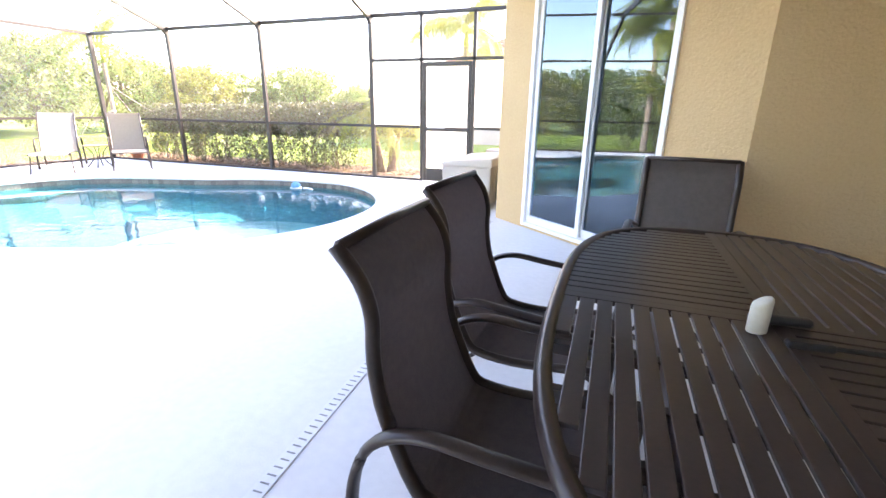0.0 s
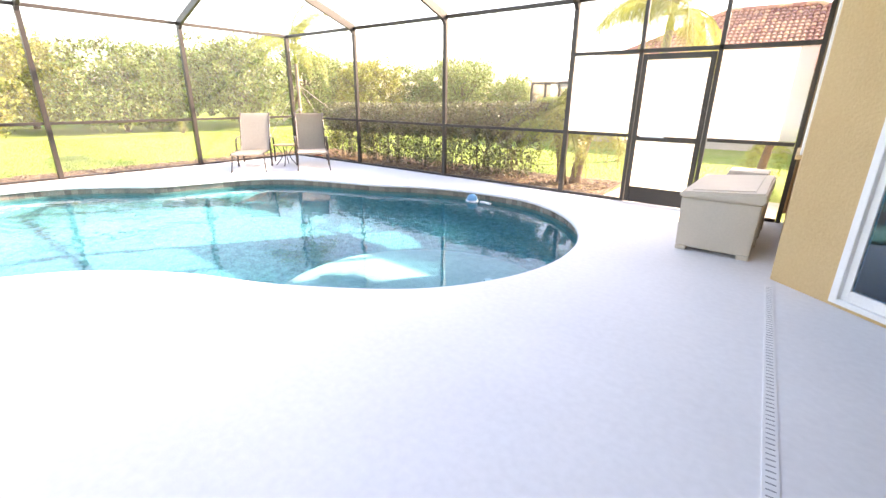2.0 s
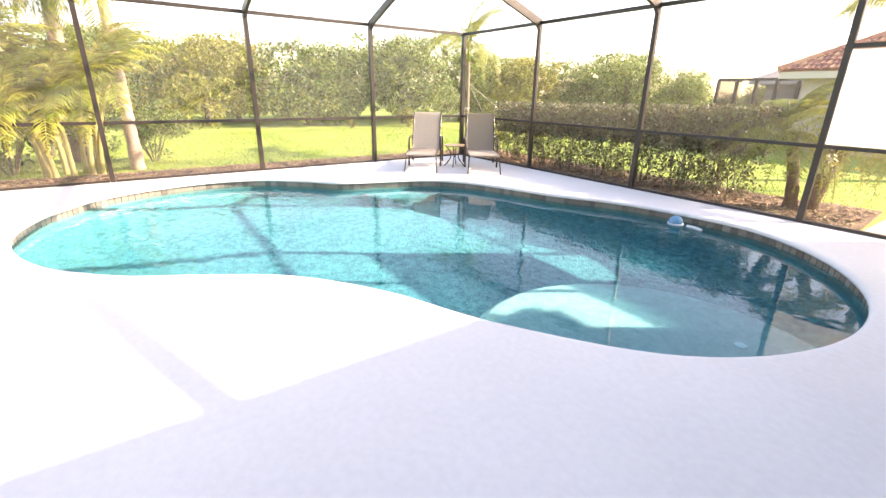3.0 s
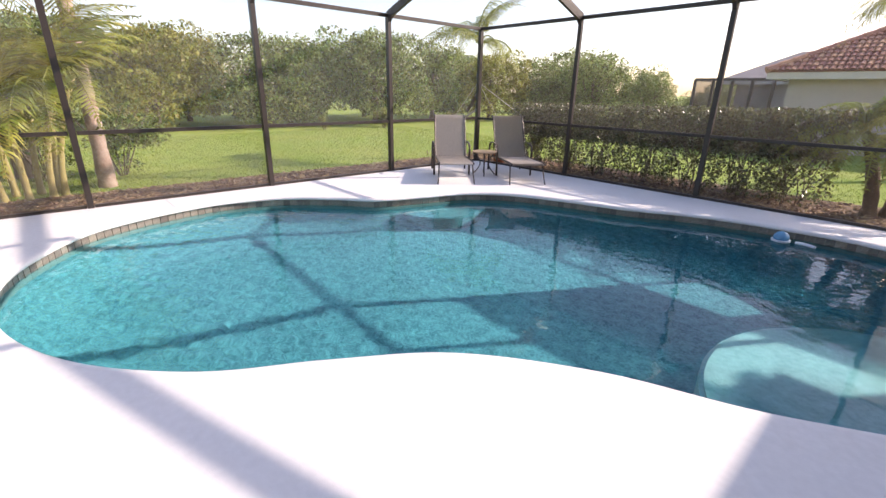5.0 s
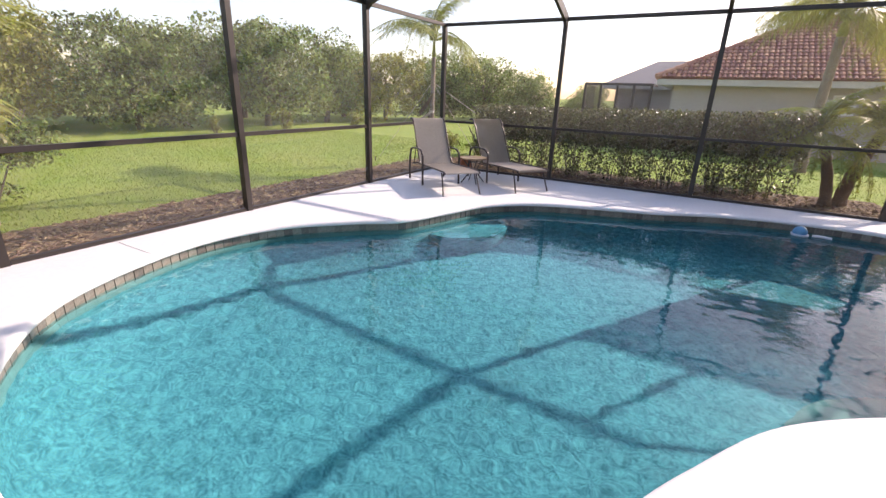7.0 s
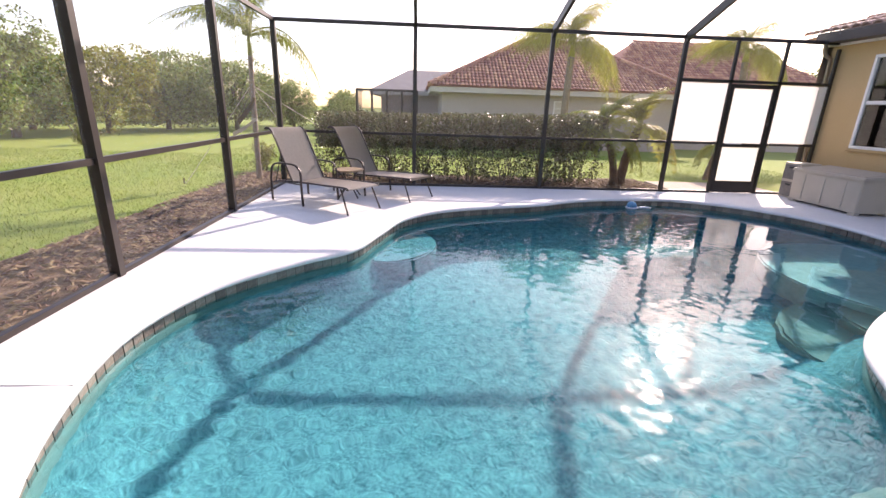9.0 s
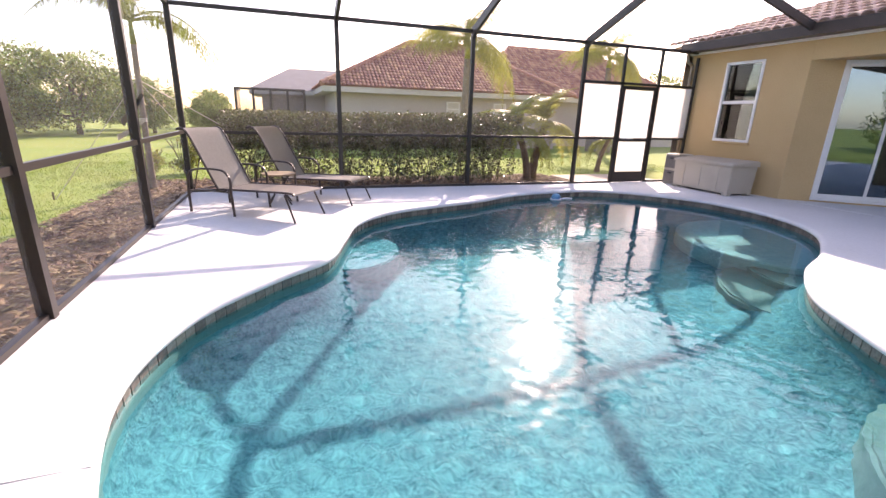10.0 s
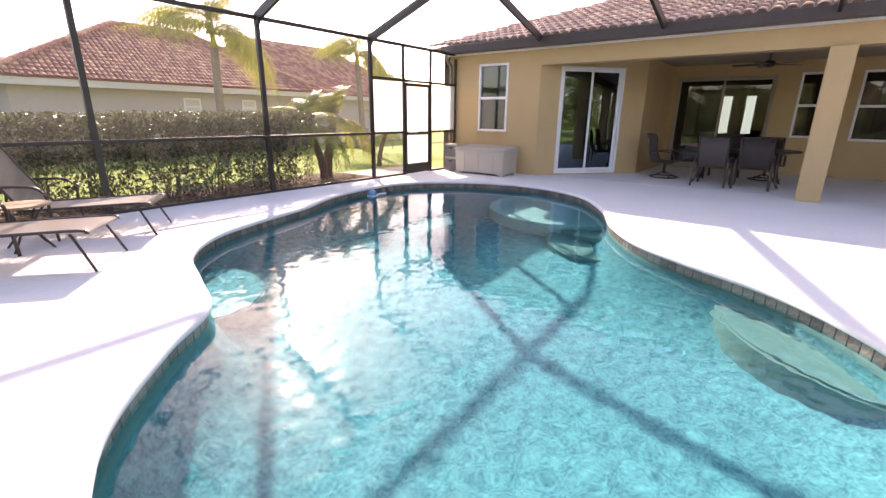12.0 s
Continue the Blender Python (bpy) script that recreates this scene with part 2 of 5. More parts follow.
# west screens: brighter, denser copy of the mesh to paint in their sunlit haze
MESH_W = screening("insect_screen_hazed", 0.19, (0.38, 0.365, 0.35))
FARMESH = screening("far_screen", 0.5, (0.06, 0.06, 0.06))
WATER = water_material()


def caustic_relief(m, scale, height):
    """Net-like ridges whose shading stands in for the ripples' caustics on the plaster."""
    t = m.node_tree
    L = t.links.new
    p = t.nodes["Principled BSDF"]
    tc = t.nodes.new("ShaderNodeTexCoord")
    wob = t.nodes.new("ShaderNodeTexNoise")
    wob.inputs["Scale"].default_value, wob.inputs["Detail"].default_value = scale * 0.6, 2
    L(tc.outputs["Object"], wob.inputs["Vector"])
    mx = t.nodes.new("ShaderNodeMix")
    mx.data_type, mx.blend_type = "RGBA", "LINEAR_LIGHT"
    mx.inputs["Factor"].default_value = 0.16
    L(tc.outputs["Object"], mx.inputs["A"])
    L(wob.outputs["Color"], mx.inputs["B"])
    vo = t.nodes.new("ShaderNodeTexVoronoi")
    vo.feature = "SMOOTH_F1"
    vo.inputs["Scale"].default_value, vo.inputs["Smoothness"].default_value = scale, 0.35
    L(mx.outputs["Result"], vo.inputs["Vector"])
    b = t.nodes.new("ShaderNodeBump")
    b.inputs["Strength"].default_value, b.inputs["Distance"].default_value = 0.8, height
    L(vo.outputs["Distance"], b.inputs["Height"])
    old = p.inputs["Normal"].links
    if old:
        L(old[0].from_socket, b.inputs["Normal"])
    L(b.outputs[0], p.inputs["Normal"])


# ridged net imitating rippled sunlight on the pool floor
caustic_relief(PLASTER, 13.0, 0.009)
# door glass glows by itself in place of daylight coming through it
LITGLASS = bpy.data.materials.new("lit_leaded_glass")
LITGLASS.use_nodes = True
lg = LITGLASS.node_tree.nodes["Principled BSDF"]
lg.inputs["Emission Color"].default_value, lg.inputs["Emission Strength"].default_value = (0.8, 0.9, 0.75, 1), 2.2
lg.inputs["Base Color"].default_value = (0.5, 0.55, 0.5, 1)

# ---- mesh helpers ----


def mesh_of(bm, name):
    me = bpy.data.meshes.new(name)
    bm.normal_update()
    bm.to_mesh(me)
    bm.free()
    return me


def part(name, bm, material, parent=None, label="", smooth=False):
    """Links a bmesh (or a mesh) as one object under a thing or a part."""
    me = mesh_of(bm, name) if isinstance(bm, bmesh.types.BMesh) else bm
    if not me.materials:
        me.materials.append(material)
    if smooth:
        me.shade_smooth()
    ob = new(name, me)
    if parent is not None:
        ob.parent = parent
    if label:
        ob["label"] = label
    return ob


def thing(name, label, category, at=None, group="", kind=""):
    e = new(name)
    e.empty_display_size = 0.1
    if at is not None:
        e.matrix_basis = at if isinstance(at, Matrix) else Matrix.Translation(at)
    return tagged(e, label, category, group, kind)


def box(bm, x0, x1, y0, y1, z0, z1, m=None, bev=0.0):
    vs = [bm.verts.new((x, y, z)) for x in (x0, x1) for y in (y0, y1) for z in (z0, z1)]
    fs = [bm.faces.new([vs[i] for i in f]) for f in ((0, 1, 3, 2), (4, 6, 7, 5), (0, 4, 5, 1), (2, 3, 7, 6), (0, 2, 6, 4), (1, 5, 7, 3))]
    if bev:
        es = list({e for f in fs for e in f.edges})
        r = bmesh.ops.bevel(bm, geom=es, offset=bev, segments=2, affect="EDGES", profile=0.5)
        vs = list({v for f in r["faces"] for v in f.verts} | {v for v in vs if v.is_valid})
    if m is not None:
        for v in vs:
            v.co = m @ v.co
    return bm


def boxed(x0, x1, y0, y1, z0, z1, m=None, bev=0.0):
    return box(bmesh.new(), x0, x1, y0, y1, z0, z1, m, bev)


def tube(bm, pts, r, n=8, flat=1.0, side=None, r2=None):
    """Sweeps a round (or flattened) section along pts; r to r2."""
    pts = [Vector(p) for p in pts]
    rings = []
    for i, p in enumerate(pts):
        d = (pts[min(i + 1, len(pts) - 1)] - pts[max(i - 1, 0)]).normalized()
        ref = Vector(side) if side else (Vector((0, 0, 1)) if abs(d.z) < 0.9 else Vector((1, 0, 0)))
        u = (ref - d * ref.dot(d)).normalized()
        w = d.cross(u)
        rr = r if r2 is None else r + (r2 - r) * i / (len(pts) - 1)
        rings.append([bm.verts.new(p + u * (rr * math.cos(2 * math.pi * k / n)) + w * (rr * flat * math.sin(2 * math.pi * k / n))) for k in range(n)])
    for a, b in zip(rings, rings[1:]):
        for k in range(n):
            bm.faces.new((a[k], a[(k + 1) % n], b[(k + 1) % n], b[k]))
    bm.faces.new(rings[0][::-1])
    bm.faces.new(rings[-1])
    return bm


def smooth_path(ctrl, per=6, closed=False):
    """Catmull-Rom curve through the control points."""
    c = [Vector(p) for p in ctrl]
    n = len(c)
    out = []
    for i in range(n if closed else n - 1):
        if closed:
            a, b, d, e = c[(i - 1) % n], c[i], c[(i + 1) % n], c[(i + 2) % n]
        else:
            a, b, d, e = c[max(i - 1, 0)], c[i], c[i + 1], c[min(i + 2, n - 1)]
        for k in range(per):
            t = k / per
            out.append(0.5 * (2 * b + (d - a) * t + (2 * a - 5 * b + 4 * d - e) * t * t + (3 * b - a - 3 * d + e) * t ** 3))
    if not closed:
        out.append(c[-1])
    return out


def strip(bm, left, right, thick=0.004):
    """A sheet between two rows of points, with thickness."""
    n = len(left)
    top = [(bm.verts.new(a), bm.verts.new(b)) for a, b in zip(left, right)]
    for i in range(n - 1):
        bm.faces.new((top[i][0], top[i][1], top[i + 1][1], top[i + 1][0]))
    bmesh.ops.solidify(bm, geom=bm.faces[:], thickness=thick)
    return bm


def quad(bm, a, b, c, d):
    return bm.faces.new([bm.verts.new(p) for p in (a, b, c, d)])


def joined(name, verts, faces):
    me = bpy.data.meshes.new(name)
    me.from_pydata([tuple(v) for v in verts], [], faces)
    me.update()
    return me


def leaf_cloud(name, pts, size, rng, up=0.3, aspect=0.45, folded=True):
    """Many small leaves at pts: each a folded lozenge with a random turn."""
    n = len(pts)
    pts = np.asarray(pts)
    d = rng.normal(size=(n, 3))
    d[:, 2] += up * 0.4
    d /= np.linalg.norm(d, axis=1)[:, None]
    q = rng.normal(size=(n, 3))
    w = np.cross(d, q)
    w /= np.linalg.norm(w, axis=1)[:, None] + 1e-9
    nn = np.cross(d, w)
    s = size * rng.uniform(0.6, 1.35, size=(n, 1))
    base, tip = pts - d * s * 0.5, pts + d * s * 0.5
    l = pts - w * s * aspect * 0.5 + nn * s * 0.1
    r = pts + w * s * aspect * 0.5 + nn * s * 0.1
    v = np.stack([base, r, tip, l], axis=1).reshape(-1, 3)
    me = bpy.data.meshes.new(name)
    me.vertices.add(4 * n)
    me.vertices.foreach_set("co", v.ravel().astype(np.float32))
    idx = np.arange(4 * n).reshape(n, 4)
    f = np.concatenate([idx[:, [0, 1, 2]], idx[:, [0, 2, 3]]], axis=1).reshape(-1, 3)
    me.loops.add(f.size)
    me.loops.foreach_set("vertex_index", f.ravel().astype(np.int32))
    me.polygons.add(len(f))
    me.polygons.foreach_set("loop_start", np.arange(0, f.size, 3).astype(np.int32))
    me.update(calc_edges=True)
    return me


def setting(name, bm, material, label, category, smooth=False):
    return tagged(part(name, bm, material, smooth=smooth), label, category, kind="structure")

# ---- pool outline ----


POOL_CTRL = [(-8.60, 3.4), (-8.44, 4.33), (-7.91, 5.02), (-7.44, 5.47), (-7.2, 6.15), (-6.95, 6.85), (-6.42, 7.39), (-5.6, 7.74), (-4.8, 8.0),
             (-4.0, 8.41), (-3.1, 8.63), (-2.1, 8.61), (-1.25, 8.06), (-0.73, 7.17), (-0.68, 6.13), (-1.15, 5.16), (-2.12, 4.45), (-2.97, 4.06),
             (-3.69, 3.53), (-4.135, 2.89), (-4.505, 2.265), (-5.07, 1.74), (-5.77, 1.42), (-6.53, 1.33), (-7.37, 1.57), (-8.19, 2.21)]
LIP = [p.to_2d() for p in smooth_path([(x, y, 0) for x, y in POOL_CTRL], 8, True)]
NP = len(LIP)


def offset_outline(d):
    """The outline moved outwards by d (the outline runs clockwise seen from above)."""
    out = []
    for i, p in enumerate(LIP):
        t = (LIP[(i + 1) % NP] - LIP[i - 1]).normalized()
        out.append(p + Vector((-t.y, t.x)) * d)
    return out


area2 = sum(LIP[i].x * LIP[(i + 1) % NP].y - LIP[(i + 1) % NP].x * LIP[i].y for i in range(NP))
OUT = 1.0 if area2 < 0 else -1.0


def loop_rows(rows, closed_bottom=False):
    """A skin through (offset, z) rows round the pool."""
    bm = bmesh.new()
    rings = [[bm.verts.new((p.x, p.y, z)) for p in offset_outline(OUT * d)] for d, z in rows]
    for a, b in zip(rings, rings[1:]):
        for i in range(NP):
            j = (i + 1) % NP
            bm.faces.new((a[i], a[j], b[j], b[i]))
    if closed_bottom:
        r = bmesh.ops.triangle_fill(bm, edges=[bm.edges.get((rings[-1][i], rings[-1][(i + 1) % NP])) for i in range(NP)], use_beauty=True)
    bmesh.ops.recalc_face_normals(bm, faces=bm.faces[:])
    return bm


def sheet_with_hole(outer, hole, z):
    bm = bmesh.new()
    es = []
    for ring in (outer, hole):
        vs = [bm.verts.new((x, y, z)) for x, y in ring]
        es += [bm.edges.new((vs[i], vs[(i + 1) % len(vs)])) for i in range(len(vs))]
    bmesh.ops.triangle_fill(bm, edges=es, use_beauty=True)
    for f in bm.faces:
        f.normal_update()
        if f.normal.z < 0:
            f.normal_flip()
    return bm


# ---- ground, deck, pool ----
X0, X1, Y0, Y1 = -9.36, 6.0, -6.0, 9.56
rect = [(X0, Y0), (X1, Y0), (X1, Y1), (X0, Y1)]
ground = setting("ground", sheet_with_hole([(-400, -400), (400, -400), (400, 400), (-400, 400)], rect, -0.09), GRASS, "sunlit green and straw-coloured lawn around the pool deck", "lawn")
deck = setting("pavement", sheet_with_hole(rect, [(p.x, p.y) for p in offset_outline(OUT * 0.30)], 0.0), DECK, "white painted concrete pool deck, lightly worn", "pool deck")
edge = bmesh.new()
for a, b in zip(rect, rect[1:] + rect[:1]):
    quad(edge, (*a, 0), (*b, 0), (*b, -0.12), (*a, -0.12))
part("deck_edge", edge, DECK, deck)
coping = setting("trim", loop_rows([(0.30, 0.0), (0.06, 0.004), (0.02, 0.0), (0.003, -0.012), (-0.004, -0.03), (0.0, -0.046), (0.03, -0.052)]), COPING, "rounded white painted pool coping with slight stains", "pool coping", True)
pool = thing("swimming_pool", "freeform swimming pool with pale blue plaster and stone-look waterline tiles", "swimming pool", kind="structure")
part("pool_shell", loop_rows([(0.05, -0.05), (0.05, -0.21), (0.035, -0.215), (0.035, -0.26), (0.02, -0.42), (-0.05, -0.64), (-0.19, -0.82), (-0.40, -0.96), (-0.68, -1.05)], True), PLASTER, pool, "pale blue pool plaster mottled to suggest rippling light", True)
# paler strip over the wall top, painting in the light under shallow water
part("bright_wall_band", loop_rows([(0.0445, -0.196), (0.030, -0.214), (0.029, -0.36)]), BAND, pool, "upper pool wall under the tiles, painted paler for shallow-water light", True)
part("grout_band", loop_rows([(0.046, -0.052), (0.046, -0.20)]), GROUT, pool)


def solid_outline(pts, z0, z1, bev=0.03):
    bm = bmesh.new()
    f = bm.faces.new([bm.verts.new((x, y, z1)) for x, y in pts])
    r = bmesh.ops.extrude_face_region(bm, geom=[f])
    for v in r["geom"]:
        if isinstance(v, bmesh.types.BMVert):
            v.co.z = z0
    bmesh.ops.recalc_face_normals(bm, faces=bm.faces[:])
    top = [e for e in bm.edges if all(abs(v.co.z - z1) < 1e-5 for v in e.verts)]
    bmesh.ops.bevel(bm, geom=top, offset=bev, segments=2, affect="EDGES")
    return bm


def disc(cx, cy, rx, ry, turn=0, n=48):
    c, s = math.cos(radians(turn)), math.sin(radians(turn))
    return [(cx + rx * math.cos(a) * c - ry * math.sin(a) * s, cy + rx * math.cos(a) * s + ry * math.sin(a) * c) for a in (2 * math.pi * k / n for k in range(n))]


part("entry_shelf", solid_outline(disc(-1.4, 5.3, 1.34, 1.34), -1.34, -0.38), BRIGHTENED_PLASTER, pool)
part("entry_step", solid_outline(disc(-1.9, 4.35, 0.95, 0.85), -1.34, -0.6), BAND, pool)
part("entry_step", solid_outline(disc(-2.45, 4.1, 1.08, 0.95), -1.34, -0.82), BAND, pool)
part("seat_bench", solid_outline(disc(-4.68, 1.87, 0.9, 0.54, 50), -1.34, -0.5), BAND, pool)
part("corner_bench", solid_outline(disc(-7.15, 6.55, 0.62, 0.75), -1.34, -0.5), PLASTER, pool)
for cx, cy in ((-1.15, 6.05), (-0.95, 5.5)):
    j = bmesh.new()
    bmesh.ops.create_cone(j, cap_ends=True, segments=18, radius1=0.05, radius2=0.04, depth=0.02, matrix=Matrix.Translation((cx, cy, -0.37)))
    part("jet_fitting", j, WHITE, pool)
# rippled water surface: a grid over the pool raised by many small crossing waves
CELL = 0.021
inside = offset_outline(OUT * 0.044)
px_ = np.array([q.x for q in inside])
py_ = np.array([q.y for q in inside])
gxs = np.arange(-8.7, -0.5, CELL)
gys = np.arange(1.1, 8.8, CELL)
GXX, GYY = np.meshgrid(gxs, gys, indexing="ij")
inn = np.zeros(GXX.shape, bool)
for i in range(NP):
    xa, ya, xb, yb = px_[i], py_[i], px_[(i + 1) % NP], py_[(i + 1) % NP]
    if ya != yb:
        inn ^= ((ya > GYY) != (yb > GYY)) & (GXX < (xb - xa) * (GYY - ya) / (yb - ya) + xa)
grown = inn.copy()
for _ in range(4):
    g2 = grown.copy()
    g2[1:, :] |= grown[:-1, :]
    g2[:-1, :] |= grown[1:, :]
    g2[:, 1:] |= grown[:, :-1]
    g2[:, :-1] |= grown[:, 1:]
    grown = g2
wr = np.random.default_rng(3)
calm = np.clip((GXX + 2.2) / -4.2, 0.0, 1.0) * np.clip((3.9 - GYY) / 2.0, 0.06, 1.0)
swirl = 0.6 + 0.4 * np.sin(0.9 * GXX + 0.5 * GYY) * np.sin(0.7 * GYY - 0.4 * GXX + 1.0)
WZ = np.zeros(GXX.shape)
for k in range(44):
    lam = 0.075 * (3.0 ** wr.random())
    ang = wr.uniform(0, 2 * math.pi)
    ph = wr.uniform(0, 2 * math.pi)
    bend = 0.5 * np.sin(0.8 * GXX * math.cos(ang + 1) + 0.8 * GYY * math.sin(ang + 1) + ph)
    WZ += 0.033 * lam / (2 * math.pi) * np.sin(2 * math.pi / lam * (GXX * math.cos(ang) + GYY * math.sin(ang)) + ph + 2.2 * bend)
WZ *= (0.08 + 0.92 * calm ** 0.7) * swirl
index = -np.ones(GXX.shape, int)
index[grown] = np.arange(grown.sum())
wverts = np.stack([GXX[grown], GYY[grown], -0.135 + WZ[grown]], 1)
full = grown[:-1, :-1] & grown[1:, :-1] & grown[1:, 1:] & grown[:-1, 1:]
wfaces = np.stack([index[:-1, :-1][full], index[1:, :-1][full], index[1:, 1:][full], index[:-1, 1:][full]], 1)
wme = bpy.data.meshes.new("water")
wme.from_pydata(wverts.tolist(), [], wfaces.tolist())
water = setting("water", wme, WATER, "clear turquoise pool water with small ripples", "pool water", True)
water.visible_shadow = False

# ---- house ----
HX, DX, DY = 1.0, 3.1, 5.42      # pool-side wall, inner end of the slanted wall
WY = 7.16                        # where the slanted wall starts
BX = 5.6                         # back wall of the covered patio
WT = 0.2


def wall_with_openings(name, a, b, height, openings, label, z0=-0.12):
    """A wall from a to b (its outer face), thickness to the left of the way a to b; openings are (s0, s1, z0, z1)."""
    a, b = Vector(a), Vector(b)
    d = (b - a)
    ln = d.length
    ang = math.atan2(d.y, d.x)
    m = Matrix.Translation((a.x, a.y, 0)) @ Matrix.Rotation(ang, 4, "Z")
    bm = bmesh.new()
    s = 0.0
    for s0, s1, q0, q1 in sorted(openings):
        if s0 > s:
            box(bm, s, s0, 0, WT, z0, height, m)
        if q0 > z0 + 0.01:
            box(bm, s0, s1, 0, WT, z0, q0, m)
        box(bm, s0, s1, 0, WT, q1, height, m)
        s = s1
    if s < ln:
        box(bm, s, ln, 0, WT, z0, height, m)
    bmesh.ops.remove_doubles(bm, verts=bm.verts[:], dist=0.0005)
    return setting(name, bm, STUCCO, label, "wall"), m


def sliding_door(name, m, s0, s1, z0, z1, label, pane, panels=2, frame=WHITE, ajar=False):
    """A sliding glass door in a wall opening; m is the wall's frame."""
    t = thing(name, label, "sliding door", kind="structure")
    fr = bmesh.new()
    w = 0.055
    for q in ((s0, s0 + w, z0, z1), (s1 - w, s1, z0, z1), (s0 + w, s1 - w, z1 - w, z1), (s0 + w, s1 - w, z0, z0 + 0.04)):
        box(fr, q[0], q[1], -0.025, 0.10, q[2], q[3], m, 0.006)
    part("door_frame", fr, frame, t)
    n = panels
    pw = (s1 - s0 - 2 * w) / n
    for i in range(n):
        x0, x1 = s0 + w + i * pw - (0.02 if i else 0), s0 + w + (i + 1) * pw + (0.02 if i < n - 1 else 0)
        y = 0.01 if i % 2 == 0 else 0.055
        st = bmesh.new()
        e = 0.05
        for q in ((x0, x0 + e, z0 + 0.04, z1 - w), (x1 - e, x1, z0 + 0.04, z1 - w), (x0 + e, x1 - e, z1 - w - e, z1 - w), (x0 + e, x1 - e, z0 + 0.04, z0 + 0.12)):
            box(st, q[0], q[1], y, y + 0.035, q[2], q[3], m, 0.004)
        p = part("sliding_panel", st, frame, t)
        part("glass_pane", boxed(x0 + e, x1 - e, y + 0.013, y + 0.018, z0 + 0.12, z1 - w - e, m), pane, p, "reflective glass pane")
        if i == 1:
            h = bmesh.new()
            box(h, x0 + 0.012, x0 + 0.04, y - 0.045, y, 0.95, 1.2, m, 0.008)
            part("pull_handle", h, frame, p)
    return t


def sash_window(name, m, s0, s1, z0, z1, label, pane):
    t = thing(name, label, "window", kind="structure")
    fr = bmesh.new()
    w = 0.05
    for q in ((s0, s0 + w, z0, z1), (s1 - w, s1, z0, z1), (s0 + w, s1 - w, z1 - w, z1), (s0 + w, s1 - w, z0, z0 + w)):
        box(fr, q[0], q[1], -0.02, 0.08, q[2], q[3], m, 0.006)
    part("window_frame", fr, WHITE, t)
    zm = (z0 + z1) / 2
    part("meeting_rail", boxed(s0 + w, s1 - w, 0.0, 0.05, zm - 0.03, zm + 0.03, m, 0.005), WHITE, t)
    part("pane", boxed(s0 + w, s1 - w, 0.03, 0.035, zm + 0.03, z1 - w, m), pane, t)
    part("pane", boxed(s0 + w, s1 - w, 0.012, 0.017, z0 + w, zm - 0.03, m), pane, t)
    part("window_sill", boxed(s0 - 0.03, s1 + 0.03, -0.05, 0.03, z0 - 0.045, z0, m, 0.008), STUCCO, t)
    return t


WH = 2.82
wall_a, m_a = wall_with_openings("wall_west", (HX, 9.9), (HX, WY), WH, [(9.9 - 8.8, 9.9 - 7.98, 0.98, 2.54)], "tan textured stucco house wall beside the pool")
win1 = sash_window("window_1", m_a, 9.9 - 8.8, 9.9 - 7.98, 0.98, 2.54, "white-framed sash window with grey-green glass in a tan wall", PANE_L)
wall_b, m_b = wall_with_openings("wall_slanted", (HX, WY), (DX, DY), WH, [(0.50, 2.12, 0.03, 2.44)], "tan stucco wall set at a slant with a sliding door")
sl1 = sliding_door("door_1", m_b, 0.50, 2.12, 0.03, 2.44, "white-framed sliding glass door reflecting the pool", PANE)
wall_c, m_c = wall_with_openings("wall_north", (DX, DY), (BX, DY), WH, [], "tan stucco wall in the shade of the covered patio")
wall_d, m_d = wall_with_openings("wall_east", (BX, DY), (BX, DY - 11), WH, [(0.16, 2.42, 0.03, 2.40), (2.88, 3.5, 0.9, 2.42), (4.0, 5.2, 0.86, 2.42)], "tan stucco back wall of the covered patio")
sl2 = sliding_door("door_2", m_d, 0.16, 2.42, 0.03, 2.40, "bronze sliding glass door, dark room behind", PANE_D, 2, SOFFIT)
win2 = sash_window("window_2", m_d, 2.88, 3.5, 0.9, 2.42, "narrow sash window in the shaded patio wall", PANE_D)
win3 = sash_window("window_3", m_d, 4.0, 5.2, 0.86, 2.42, "sash window with draped pale curtains inside", PANE_D)
wall_e, m_e = wall_with_openings("wall_south", (BX, -5.5), (HX, -5.5), WH, [], "tan stucco wall closing the covered patio")
wall_f, m_f = wall_with_openings("wall_end", (12.0, 9.9), (HX, 9.9), WH, [], "tan stucco end wall of the house")
setting("wall_far", boxed(11.8, 12.0, -9.0, 9.9, -0.12, WH), STUCCO, "tan stucco far wall of the house", "wall")
setting("wall_rear", boxed(BX, 11.8, -9.0, -8.8, -0.12, WH), STUCCO, "tan stucco rear wall of the house", "wall")

# patio ceiling and header
cb = bmesh.new()
cring = ((HX + 0.31, -5.45), (BX - 0.01, -5.45), (BX - 0.01, DY - 0.01), (DX - 0.01, DY - 0.01), (HX + 0.31, WY - 0.3))
lo_, hi_ = [cb.verts.new((x, y, 2.70)) for x, y in cring], [cb.verts.new((x, y, 2.75)) for x, y in cring]
cb.faces.new(lo_[::-1])
cb.faces.new(hi_)
for i in range(5):
    cb.faces.new((lo_[i], lo_[(i + 1) % 5], hi_[(i + 1) % 5], hi_[i]))
ceiling = setting("ceiling", cb, SOFFIT, "tan painted ceiling of the covered patio", "ceiling")
setting("header_beam", boxed(HX - 0.002, HX + 0.32, -5.5, WY - 0.004, 2.44, 2.82, None, 0.01), STUCCO, "tan stucco header beam over the patio opening", "beam")
pillar = thing("pillar", "square tan stucco pillar holding the patio header", "pillar", kind="structure")
